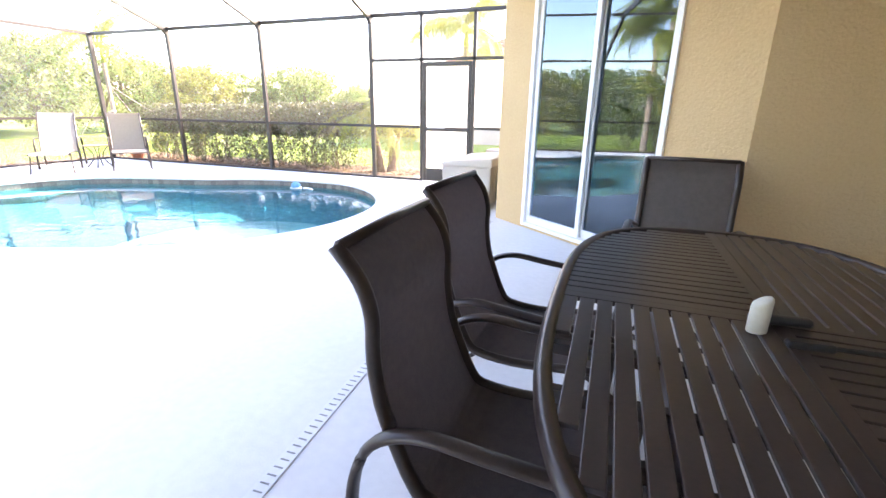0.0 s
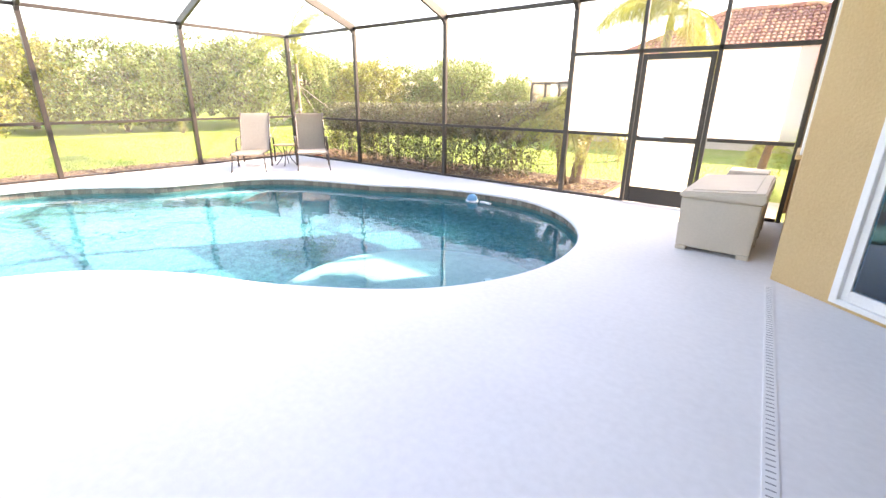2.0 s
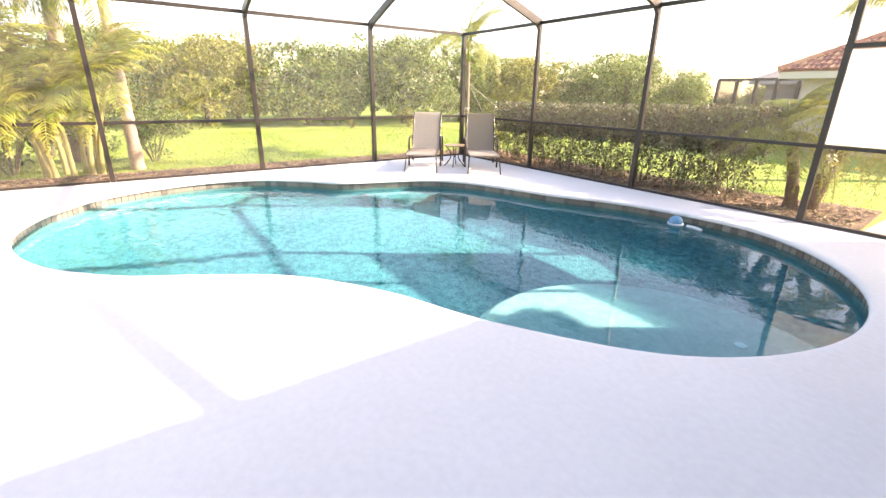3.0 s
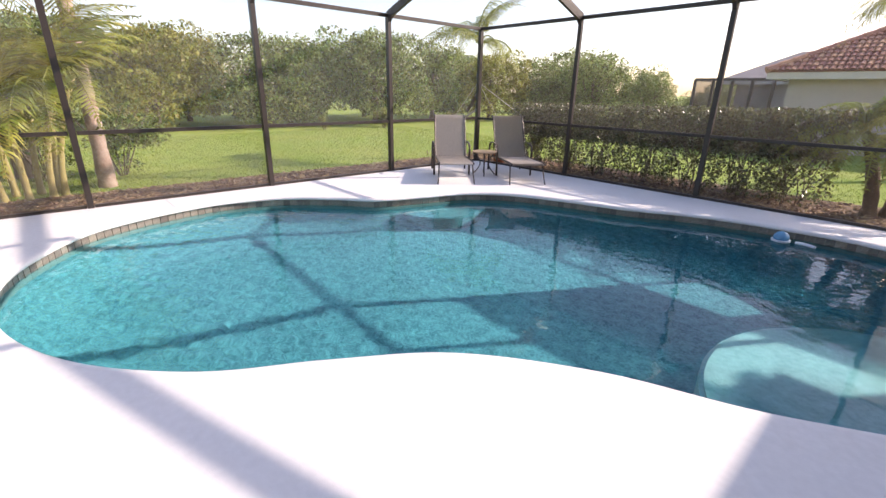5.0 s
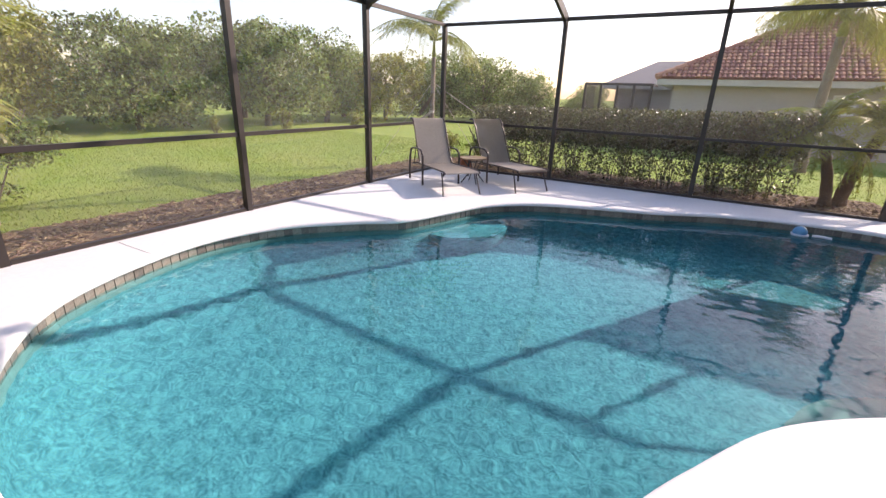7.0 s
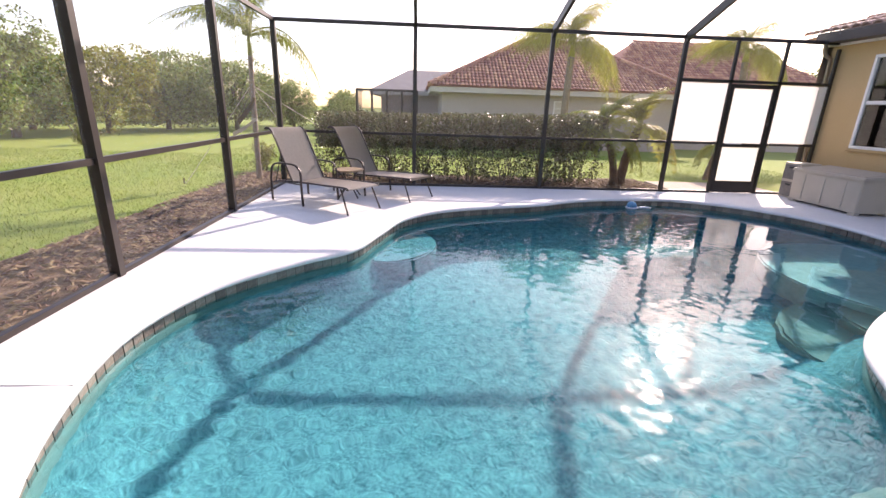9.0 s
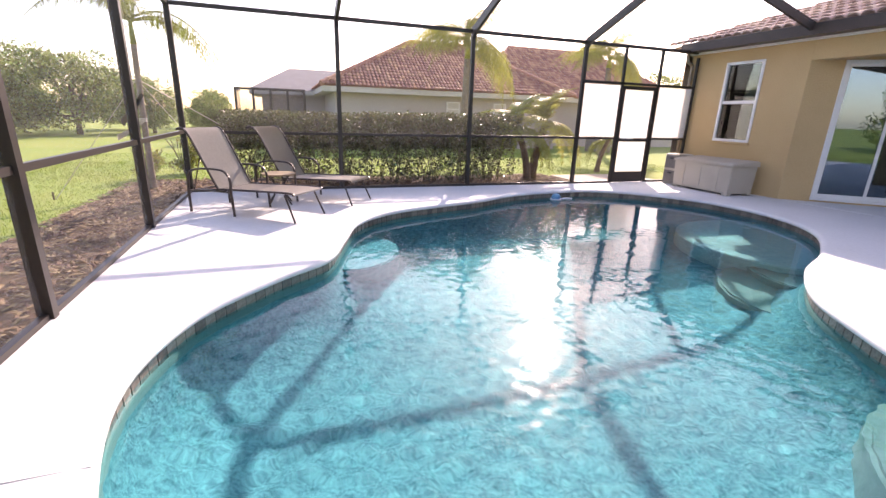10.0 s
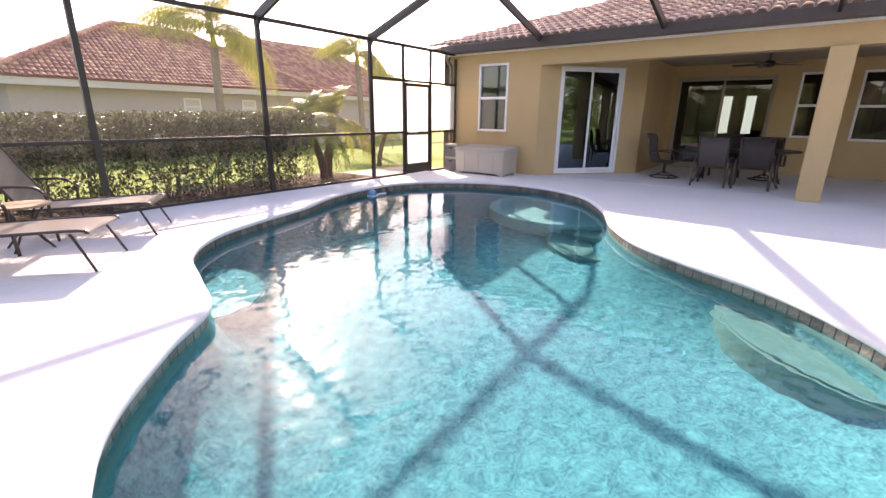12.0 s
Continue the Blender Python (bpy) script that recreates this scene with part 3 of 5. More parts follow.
part("shaft", boxed(0.88, 1.22, 1.86, 2.20, 0.0, 2.44, None, 0.015), STUCCO, pillar)
pillar2 = copy_thing(pillar, pose(0, -5.4, 0))
rc = bmesh.new()
box(rc, BX + 0.2, 11.8, -8.8, 9.7, WH - 0.1, WH - 0.02)
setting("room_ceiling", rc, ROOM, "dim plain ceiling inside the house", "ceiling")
setting("room_floor", boxed(BX + 0.001, 11.8, -8.8, 9.7, -0.02, 0.012), ROOMFLOOR, "beige tiled floor inside the house", "floor")
rf2 = bmesh.new()
f = rf2.faces.new([rf2.verts.new((x, y, 0.014)) for x, y in ((HX + 0.2, 9.7), (HX + 0.2, WY + 0.1), (DX + 0.1, DY + 0.2), (BX, DY + 0.2), (BX, 9.7))])
setting("bedroom_floor", rf2, ROOMFLOOR, "beige floor of the room behind the sliding door", "floor")
rcb = bmesh.new()
f = rcb.faces.new([rcb.verts.new((x, y, WH - 0.06)) for x, y in ((HX + 0.1, 9.8), (HX + 0.1, WY + 0.05), (DX + 0.1, DY + 0.1), (BX + 0.2, DY + 0.1), (BX + 0.2, 9.8))])
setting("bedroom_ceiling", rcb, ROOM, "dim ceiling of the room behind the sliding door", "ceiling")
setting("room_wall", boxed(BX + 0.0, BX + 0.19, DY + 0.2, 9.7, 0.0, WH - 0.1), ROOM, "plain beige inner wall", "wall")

shade = thing("window_blind", "pale grey-green blind hanging behind the sash window", "blind", m_a)
for i in range(8):
    part("slat", boxed(-0.052, 0.052, -0.001, 0.001, 1.0, 2.5, pose(1.17 + 0.098 * i, 0.16, 0, 0, 0, 12)), SHADE, shade)
part("headrail", boxed(1.12, 1.9, 0.14, 0.185, 2.5, 2.54), SHADE, shade)

# lamps and rooms behind the glass
entry = thing("entry_door", "dark wooden entry door with two lit leaded glass lights", "door", (9.6, 4.12, 0.012))
part("door_leaf", boxed(0, 0.06, -1.0, 1.2, 0, 2.3, None, 0.01), surf("dark_wood", (0.10, 0.055, 0.035), (0.07, 0.04, 0.025), 0.4, scale=3, fine=40), entry)
for yy in (-0.33, 0.33):
    part("leaded_glass", boxed(-0.012, 0.0, yy - 0.13, yy + 0.13, 0.85, 2.05, None, 0.003), LITGLASS, entry, "pale green leaded glass with its own glow for daylight")
    fr = bmesh.new()
    for k in (-0.16, 0.13):
        box(fr, -0.03, 0.0, yy + k, yy + k + 0.03, 0.82, 2.08)
    part("glass_trim", fr, WHITE, entry)
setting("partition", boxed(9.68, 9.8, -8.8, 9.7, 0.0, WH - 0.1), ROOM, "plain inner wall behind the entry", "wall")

blinds = thing("vertical_blinds", "white vertical blinds hanging behind the sliding door", "blinds", m_b)
for i in range(15):
    part("slat", boxed(-0.042, 0.042, -0.001, 0.001, 0.0, 2.26, pose(0.60 + 0.052 * i, 0.17, 0.06, 0, 0, 35)), BLIND, blinds)
part("headrail", boxed(0.52, 2.1, 0.145, 0.195, 2.34, 2.39), WHITE, blinds)
cur = bmesh.new()
for k, y0 in enumerate((-0.02, 0.78)):
    L_, R_ = [], []
    for i in range(13):
        zz = 2.36 - 1.4 * i / 12
        pull = 0.42 * math.sin(min(1, i / 9) * math.pi / 2)
        a, b = (y0, y0 + 0.42 - 0.75 * pull * 0.7) if k == 0 else (y0 + 0.75 * pull * 0.7, y0 + 0.42)
        L_.append((4.02 + a, 0.24 + 0.02 * math.sin(i), zz))
        R_.append((4.02 + b, 0.24 - 0.02 * math.sin(i), zz))
    strip(cur, L_, R_, 0.006) if k == 0 else None
    if k:
        c2 = bmesh.new()
        strip(c2, L_, R_, 0.006)
for bmx in (cur, c2):
    ct = thing("curtain", "pale cream curtain drawn to the window's side", "curtain", m_d)
    part("cloth", bmx, BLIND, ct)
tl = thing("table_lamp", "small dark table lamp behind the window", "lamp", m_d @ pose(4.6, 0.55, 0.0))
tb = bmesh.new()
tube(tb, [(0, 0, 0), (0, 0, 0.9), (0.0, 0, 1.3)], 0.05, 10, r2=0.02)
part("lamp_stem", tb, BLACK, tl)
tb = bmesh.new()
bmesh.ops.create_cone(tb, cap_ends=True, segments=16, radius1=0.22, radius2=0.03, depth=0.2, matrix=Matrix.Translation((0, 0, 0.98)))
part("lamp_base", tb, BLACK, tl)

# gutter, drip strip, downspout
gb = bmesh.new()
for prof in (((0.66, 2.80), (0.66, 2.98), (0.70, 2.98), (0.70, 2.83), (0.92, 2.83), (0.92, 2.80)),):
    a = [gb.verts.new((x, -6.0, z)) for x, z in prof]
    b = [gb.verts.new((x, 9.75, z)) for x, z in prof]
    n = len(prof)
    for i in range(n):
        gb.faces.new((a[i], a[(i + 1) % n], b[(i + 1) % n], b[i]))
    gb.faces.new(a)
    gb.faces.new(b[::-1])
gutter = thing("rain_gutter", "dark brown metal gutter beam along the tiled eave", "gutter", kind="structure")
part("trough", gb, GUTTER, gutter)
part("drip_strip", boxed(0.90, 1.0, -6.0, 9.75, 2.765, 2.798), WHITE, gutter, "white drip strip under the gutter")
ds = thing("downspout", "brown downspout bending from the gutter to the wall", "downspout")
sp = bmesh.new()
tube(sp, smooth_path([(0.8, 9.66, 2.8), (0.8, 9.66, 2.68), (0.86, 9.66, 2.6), (0.95, 9.66, 2.55), (0.965, 9.66, 2.4)], 5) + [Vector((0.965, 9.66, 0.1))], 0.035, 8)
part("pipe", sp, surf("tan_downspout", (0.4, 0.3, 0.2), (0.34, 0.26, 0.17), 0.5), ds, smooth=True)

# ---- roof of the house: hipped, clay barrel tiles ----
EZ, SL = 3.0, 0.36
roof = thing("roof", "hipped roof of weathered pinkish clay barrel tiles", "roof", kind="structure")
rb = bmesh.new()
ridge_x, ry0, ry1 = 6.6, -9.5, 10.3
rise = (ridge_x - 0.6) * SL
p = {k: rb.verts.new(v) for k, v in dict(a=(0.88, ry0, EZ - 0.04), b=(0.88, ry1, EZ - 0.04), c=(12.6, ry1, EZ), d=(12.6, ry0, EZ), r=(ridge_x, ry1 - 6.0, EZ + rise), s=(ridge_x, ry0 + 6.0, EZ + rise)).items()}
rb.faces.new((p["a"], p["s"], p["r"], p["b"]))
rb.faces.new((p["b"], p["r"], p["c"]))
rb.faces.new((p["c"], p["r"], p["s"], p["d"]))
rb.faces.new((p["d"], p["s"], p["a"]))
rb.faces.new((p["a"], p["b"], p["c"], p["d"]))
part("roof_deck", rb, CLAY_O, roof)


def barrel(width, length, n=6):
    """One barrel tile: an arched shell, slightly tapered, lower end at the origin, running up +y."""
    vs, fs = [], []
    for j, (y, k) in enumerate(((0.0, 1.0), (length, 0.82))):
        for i in range(n + 1):
            a = math.pi * i / n
            vs.append((-math.cos(a) * width / 2 * k, y, math.sin(a) * width * 0.36 * k + (0.03 if j == 0 else 0.0)))
    for i in range(n):
        fs.append((i, i + 1, n + 2 + i, n + 1 + i))
    b0 = len(vs)
    for i in range(n + 1):
        a = math.pi * i / n
        vs.append((-math.cos(a) * width / 2 * 0.86, 0.0, math.sin(a) * width * 0.29 + 0.022))
    for i in range(n):
        fs.append((i + 1, i, b0 + i, b0 + i + 1))
    return vs, fs


def tile_field(origin, along, up, cols, rows, cw, rl, keep):
    """Poses of tiles on a roof slope for which keep(s, u) holds."""
    along, up = Vector(along).normalized(), Vector(up).normalized()
    nrm = along.cross(up)
    out = []
    rng = random.Random(5)
    for r in range(rows):
        for c in range(cols):
            s, u = (c + 0.5) * cw, r * rl
            if keep(s, u):
                m = Matrix((along, up, nrm)).transposed().to_4x4()
                m.translation = Vector(origin) + along * s + up * (u + rng.uniform(-0.012, 0.012)) + nrm * 0.012
                out.append(m)
    return out


def join_tiles(name, poses, width, length):
    vs, fs = barrel(width, length)
    V = np.array(vs)
    allv, allf = [], []
    for k, m in enumerate(poses):
        M = np.array(m)
        allv.append(V @ M[:3, :3].T + M[:3, 3])
        o = k * len(V)
        allf += [tuple(i + o for i in f) for f in fs]
    return joined(name, np.concatenate(allv), allf)


slope_up = (1, 0, SL)
slope_len = math.hypot(ridge_x - 0.6, rise)
TW, TL = 0.2, 0.325
poses = tile_field((0.86, ry1, EZ - 0.02), (0, -1, 0), slope_up, 99, 20, TW, TL, lambda s, u: s > u / slope_len * 6.0 - 0.1 and s < 19.8 - u / slope_len * 6.0)
near_set = [m for m in poses if -1.5 < m.translation.y < 8.5 and m.translation.x < 2.6]
near_set = near_set[:300]
near_ids = {id(m) for m in near_set}
vs, fs = barrel(TW * 0.97, TL * 1.12)
tile_me = joined("roof_tile", vs, fs)
tagged(part("roof_tiles", join_tiles("roof_tiles", [m for m in poses if id(m) not in near_ids], TW * 0.97, TL * 1.12), CLAY_O, roof), kind="stuff")
for m in near_set:
    part("roof_tile", tile_me, CLAY_P, roof).matrix_basis = m

# ---- screen enclosure ----
CX, CY, CH, TOP = -9.3, 9.5, 2.80, 3.68
POSTS_N = [(-6.86, CY), (-4.42, CY), (-1.98, CY)]
POSTS_W = [(CX, 7.06), (CX, 4.62), (CX, 2.2), (CX, -0.24), (CX, -2.68), (CX, -5.12)]
cage = thing("screen_enclosure", "bronze aluminium pool screen enclosure with fine insect mesh", "screen enclosure", kind="structure")
RAIL = 0.96


def bar(a, b, w, h, parent=cage, name="beam", mat=BRONZE):
    """A rectangular bar from a to b; h is its depth in the upright plane, w its width."""
    a, b = Vector(a), Vector(b)
    d = (b - a)
    ln = d.length
    d.normalize()
    up = Vector((0, 0, 1)) if abs(d.z) < 0.95 else Vector((1, 0, 0))
    x = d.cross(up).normalized()
    up = x.cross(d)
    m = Matrix((x, d, up)).transposed().to_4x4()
    m.translation = a
    return part(name, boxed(-w / 2, w / 2, 0, ln, -h / 2, h / 2, m), mat, parent)


for x, y in POSTS_N:
    bar((x, y, 0), (x, y, CH), 0.06, 0.07, name="post")
for x, y in POSTS_W:
    bar((x, y, 0), (x, y, CH), 0.07, 0.09, name="post")
bar((CX, CY, 0), (CX, CY, CH), 0.08, 0.08, name="corner_post")
bar((HX - 0.06, CY, 0), (HX - 0.06, CY, CH - 0.1), 0.05, 0.05, name="post")
SDL, SDR = -1.0, -0.05
bar((SDL, CY, 0), (SDL, CY, CH), 0.05, 0.05, name="post")
bar((SDR, CY, 0), (SDR, CY, CH), 0.05, 0.05, name="post")
bar((CX - 0.05, CY, CH), (HX - 0.1, CY, CH), 0.05, 0.06, name="eave_beam")
bar((CX, CY, CH), (CX, -6.0, CH), 0.05, 0.06, name="eave_beam")
for a, b in (((CX, CY), (-6.86, CY)), ((-6.86, CY), (-4.42, CY)), ((-4.42, CY), (-1.98, CY)), ((-1.98, CY), (SDL, CY)), ((SDR, CY), (HX - 0.06, CY))):
    bar((a[0] + 0.035, a[1], RAIL), (b[0] - 0.03, b[1], RAIL), 0.045, 0.045, name="chair_rail")
    bar((a[0] + 0.035, a[1], 0.02), (b[0] - 0.03, b[1], 0.02), 0.05, 0.04, name="sill_rail")
bar((-1.95, CY, 2.08), (HX - 0.08, CY, 2.08), 0.05, 0.05, name="door_header")
wp = [(CX, CY)] + POSTS_W
for a, b in zip(wp, wp[1:]):
    bar((a[0], a[1] - 0.045, RAIL), (b[0], b[1] + 0.045, RAIL), 0.045, 0.05, name="chair_rail")
    bar((a[0], a[1] - 0.045, 0.02), (b[0], b[1] + 0.045, 0.02), 0.05, 0.04, name="sill_rail")
# roof frames: rising from the walls to a flat top
XL, XR = -6.86, -1.98
for x, y in POSTS_W:
    bar((CX, y, CH), (XL, y, TOP), 0.055, 0.13, name="roof_beam")
    bar((XL, y, TOP), (XR, y, TOP), 0.055, 0.13, name="roof_beam")
    bar((XR, y, TOP), (0.7, y, 2.93), 0.055, 0.13, name="roof_beam")
for x, y in POSTS_N:
    bar((x, CY, CH), (x, 7.06, TOP), 0.055, 0.14, name="roof_beam")
for x in (XL, -4.42, XR):
    bar((x, 7.06, TOP), (x, -6.0, TOP), 0.05, 0.05, name="purlin")
# gusset plates where posts meet the sloping beams
for x, y in POSTS_W[:3]:
    g = bmesh.new()
    vs3 = [g.verts.new(v) for v in ((CX, y - 0.03, CH - 0.16), (CX + 0.22, y - 0.03, CH + 0.1), (CX, y - 0.03, CH + 0.06), (CX, y + 0.03, CH - 0.16), (CX + 0.22, y + 0.03, CH + 0.1), (CX, y + 0.03, CH + 0.06))]
    for q in ((0, 1, 2), (5, 4, 3), (0, 3, 4, 1), (1, 4, 5, 2), (2, 5, 3, 0)):
        g.faces.new([vs3[i] for i in q])
    part("gusset", g, BRONZE, cage)
for x, y in POSTS_N:
    g = bmesh.new()
    vs3 = [g.verts.new(v) for v in ((x - 0.03, CY, CH - 0.16), (x - 0.03, CY - 0.22, CH + 0.1), (x - 0.03, CY, CH + 0.06), (x + 0.03, CY, CH - 0.16), (x + 0.03, CY - 0.22, CH + 0.1), (x + 0.03, CY, CH + 0.06))]
    for q in ((0, 1, 2), (5, 4, 3), (0, 3, 4, 1), (1, 4, 5, 2), (2, 5, 3, 0)):
        g.faces.new([vs3[i] for i in q])
    part("gusset", g, BRONZE, cage)


def screen(pts, mat=MESH):
    bm = bmesh.new()
    bm.faces.new([bm.verts.new(q) for q in pts])
    return part("screen_panel", bm, mat, cage)


xs = [CX, -6.86, -4.42, -1.98, SDL]
for a, b in zip(xs, xs[1:]):
    for z0, z1 in ((0.04, RAIL - 0.02), (RAIL + 0.02, CH - 0.03)):
        if a == -1.98 and z0 > 0.5:
            z0, z1 = 2.1, CH - 0.03
        screen([(a + 0.03, CY + 0.01, z0), (b - 0.03, CY + 0.01, z0), (b - 0.03, CY + 0.01, z1), (a + 0.03, CY + 0.01, z1)])
for a, b in ((SDL, SDR), (SDR, HX - 0.06)):
    screen([(a + 0.02, CY + 0.01, 2.1), (b - 0.02, CY + 0.01, 2.1), (b - 0.02, CY + 0.01, CH - 0.03), (a + 0.02, CY + 0.01, CH - 0.03)])
screen([(SDR + 0.02, CY + 0.01, 0.04), (HX - 0.08, CY + 0.01, 0.04), (HX - 0.08, CY + 0.01, RAIL - 0.02), (SDR + 0.02, CY + 0.01, RAIL - 0.02)])
for a, b in zip(wp, wp[1:]):
    for z0, z1 in ((0.04, RAIL - 0.02), (RAIL + 0.02, CH - 0.03)):
        screen([(CX - 0.01, a[1] - 0.04, z0), (CX - 0.01, b[1] + 0.04, z0), (CX - 0.01, b[1] + 0.04, z1), (CX - 0.01, a[1] - 0.04, z1)], MESH_W)
for a, b in (((-1.98), SDL), (SDR, HX - 0.06)):
    film = screen([(a + 0.03, CY, RAIL + 0.03), (b - 0.03, CY, RAIL + 0.03), (b - 0.03, CY, 2.05), (a + 0.03, CY, 2.05)], PANELW)
    film.name, film["label"] = "privacy_film", "white frosted privacy film"
# screen door
sd = thing("door_3", "bronze screen door with white frosted panels and a kick plate", "screen door", kind="structure")
db = bmesh.new()
a, b = SDL + 0.035, SDR - 0.035
for q in ((a, a + 0.06, 0.01, 2.04), (b - 0.06, b, 0.01, 2.04), (a + 0.06, b - 0.06, 1.97, 2.04), (a + 0.06, b - 0.06, 0.90, 0.97)):
    box(db, q[0], q[1], CY - 0.02, CY + 0.02, q[2], q[3], None, 0.004)
part("door_leaf", db, BRONZE, sd)
part("kick_plate", boxed(a + 0.06, b - 0.06, CY - 0.008, CY + 0.008, 0.01, 0.24), BRONZE, sd)
for z0, z1 in ((0.97, 1.97), (0.24, 0.90)):
    film = bmesh.new()
    quad(film, (a + 0.06, CY, z0), (b - 0.06, CY, z0), (b - 0.06, CY, z1), (a + 0.06, CY, z1))
    part("frosted_film", film, PANELW, sd, "white frosted film")
part("door_latch", boxed(b - 0.05, b - 0.02, CY - 0.06, CY - 0.02, 1.3, 1.36, None, 0.006), BLACK, sd)
part("push_bar", boxed(a + 0.1, a + 0.42, CY - 0.03, CY - 0.02, 0.95, 0.97), PALEBLUE, sd)
# screens of the roof
for (x, y), (x2, y2) in zip(POSTS_W, POSTS_W[1:]):
    screen([(CX, y, CH), (XL, y, TOP), (XL, y2, TOP), (CX, y2, CH)])
    screen([(XL, y, TOP), (XR, y, TOP), (XR, y2, TOP), (XL, y2, TOP)])
    screen([(XR, y, TOP), (0.7, y, 2.97), (0.7, y2, 2.97), (XR, y2, TOP)])
screen([(CX, CY, CH), (XL, CY, CH), (XL, 7.06, TOP)])
screen([(CX, CY, CH), (XL, 7.06, TOP), (CX, 7.06, CH)])
screen([(XL, CY, CH), (XR, CY, CH), (XR, 7.06, TOP), (XL, 7.06, TOP)])
screen([(XR, CY, CH), (0.7, CY, CH), (XR, 7.06, TOP)])
screen([(XR, 7.06, TOP), (0.7, CY, 2.9), (0.7, 7.06, 2.97)])

# ---- drain and joints in the deck ----
dr = thing("strip_drain", "white slotted strip drain set in the deck", "drain", pose(1.26, 2.9, 0.0, 0, 0, 3.6), kind="structure")
part("drain_body", boxed(-0.03, 0.03, -6.0, 4.1, 0.0, 0.005), DRAIN, dr)
sl_me = mesh_of(boxed(-0.018, 0.018, -0.003, 0.003, 0.004, 0.0065), "drain_slot")
for k in range(120):
    part("drain_slot", sl_me, SLOT, dr).matrix_basis = Matrix.Translation((0, 4.02 - k * 0.038, 0))
jt = bmesh.new()
box(jt, X0 + 0.1, -8.55, 3.05, 3.053, 0.001, 0.0045)
part("control_joint", jt, DRAIN, deck)

# ---- waterline tiles ----
lens = [0.0]
tilepath = offset_outline(OUT * 0.043)
for i in range(NP):
    lens.append(lens[-1] + (tilepath[(i + 1) % NP] - tilepath[i]).length)
TILE_W = lens[-1] / round(lens[-1] / 0.098)
tile_piece = mesh_of(boxed(-TILE_W / 2 + 0.004, TILE_W / 2 - 0.004, -0.006, 0.004, -0.066, 0.066, None, 0.003), "waterline_tile")
for k in range(round(lens[-1] / TILE_W)):
    s = (k + 0.5) * TILE_W
    i = max(j for j in range(NP) if lens[j] <= s)
    a, b = tilepath[i], tilepath[(i + 1) % NP]
    q = a + (b - a) * ((s - lens[i]) / (b - a).length)
    d = (b - a).normalized()
    part("waterline_tile", tile_piece, TILE, pool).matrix_basis = Matrix.Translation((q.x, q.y, -0.122)) @ Matrix.Rotation(math.atan2(d.y, d.x), 4, "Z")

# ---- patio table ----
TCX, TCY, THX, THY, TZ = 2.735, 3.25, 0.59, 1.03, 0.72
table = thing("patio_table", "dark brown slatted aluminium patio table with rounded ends", "table", (TCX, TCY, 0))


def oval(t, k=1.0):
    c, s = math.cos(t), math.sin(t)
    e = 2 / 2.9
    return (k * THX * math.copysign(abs(c) ** e, c), k * THY * math.copysign(abs(s) ** e, s))


rim = bmesh.new()
rings = []
for k in range(96):
    x, y = oval(2 * math.pi * k / 96)
    x2, y2 = oval(2 * math.pi * (k + 1) / 96)
    x0, y0 = oval(2 * math.pi * (k - 1) / 96)
    t = Vector((x2 - x0, y2 - y0)).normalized()
    n = Vector((t.y, -t.x))
    prof = ((-0.028, 0.0), (-0.028, -0.025), (0.0, -0.03), (0.012, -0.015), (0.008, 0.0), (-0.005, 0.006))
    rings.append([rim.verts.new((x + n.x * d, y + n.y * d, TZ + z)) for d, z in prof])
for i in range(96):
    a, b = rings[i], rings[(i + 1) % 96]
    for j in range(6):
        rim.faces.new((a[j], a[(j + 1) % 6], b[(j + 1) % 6], b[j]))
bmesh.ops.recalc_face_normals(rim, faces=rim.faces[:])
part("table_rim", rim, FRAME, table, smooth=True)


def half_width(v, hx, hy):
    return hx * max(0.0, 1 - abs(v / hy) ** 2.9) ** (1 / 2.9)


PITCH, GAP = 0.05, 0.008
ix, iy = THX - 0.022, THY - 0.022
for qx in (-1, 1):
    for qy in (-1, 1):
        along_x = (qx * qy) < 0
        span = iy if along_x else ix
        k = 0
        while (k + 0.4) * PITCH < span - 0.02:
            lo = k * PITCH + GAP / 2 + 0.018
            hi = min(lo + PITCH - GAP, span)
            e = min(half_width(lo, ix, iy), half_width(hi, ix, iy)) if along_x else min(half_width(lo, iy, ix), half_width(hi, iy, ix))
            k += 1
            if e < 0.08:
                continue
            if along_x:
                x0, x1, y0, y1 = sorted((qx * 0.018, qx * e)) + sorted((qy * lo, qy * hi))
            else:
                x0, x1, y0, y1 = sorted((qx * lo, qx * hi)) + sorted((qy * 0.018, qy * e))
            part("slat", boxed(x0, x1, y0, y1, TZ - 0.014, TZ - 0.002, None, 0.002), FRAME, table)
cb2 = bmesh.new()
box(cb2, -0.018, 0.018, -iy, iy, TZ - 0.016, TZ - 0.001)
part("centre_rib", cb2, FRAME, table)
part("centre_rib", boxed(-ix, ix, -0.018, 0.018, TZ - 0.0165, TZ - 0.0005), FRAME, table)
for yy in (-0.7, -0.5, -0.3, 0.3, 0.5, 0.7):
    w = half_width(yy, ix, iy)
    part("cross_rib", boxed(-w, w, yy - 0.012, yy + 0.012, TZ - 0.045, TZ - 0.015), FRAME, table)
for xx in (-0.3, 0.3):
    part("cross_rib", boxed(xx - 0.012, xx + 0.012, -0.85, 0.85, TZ - 0.047, TZ - 0.0155), FRAME, table)
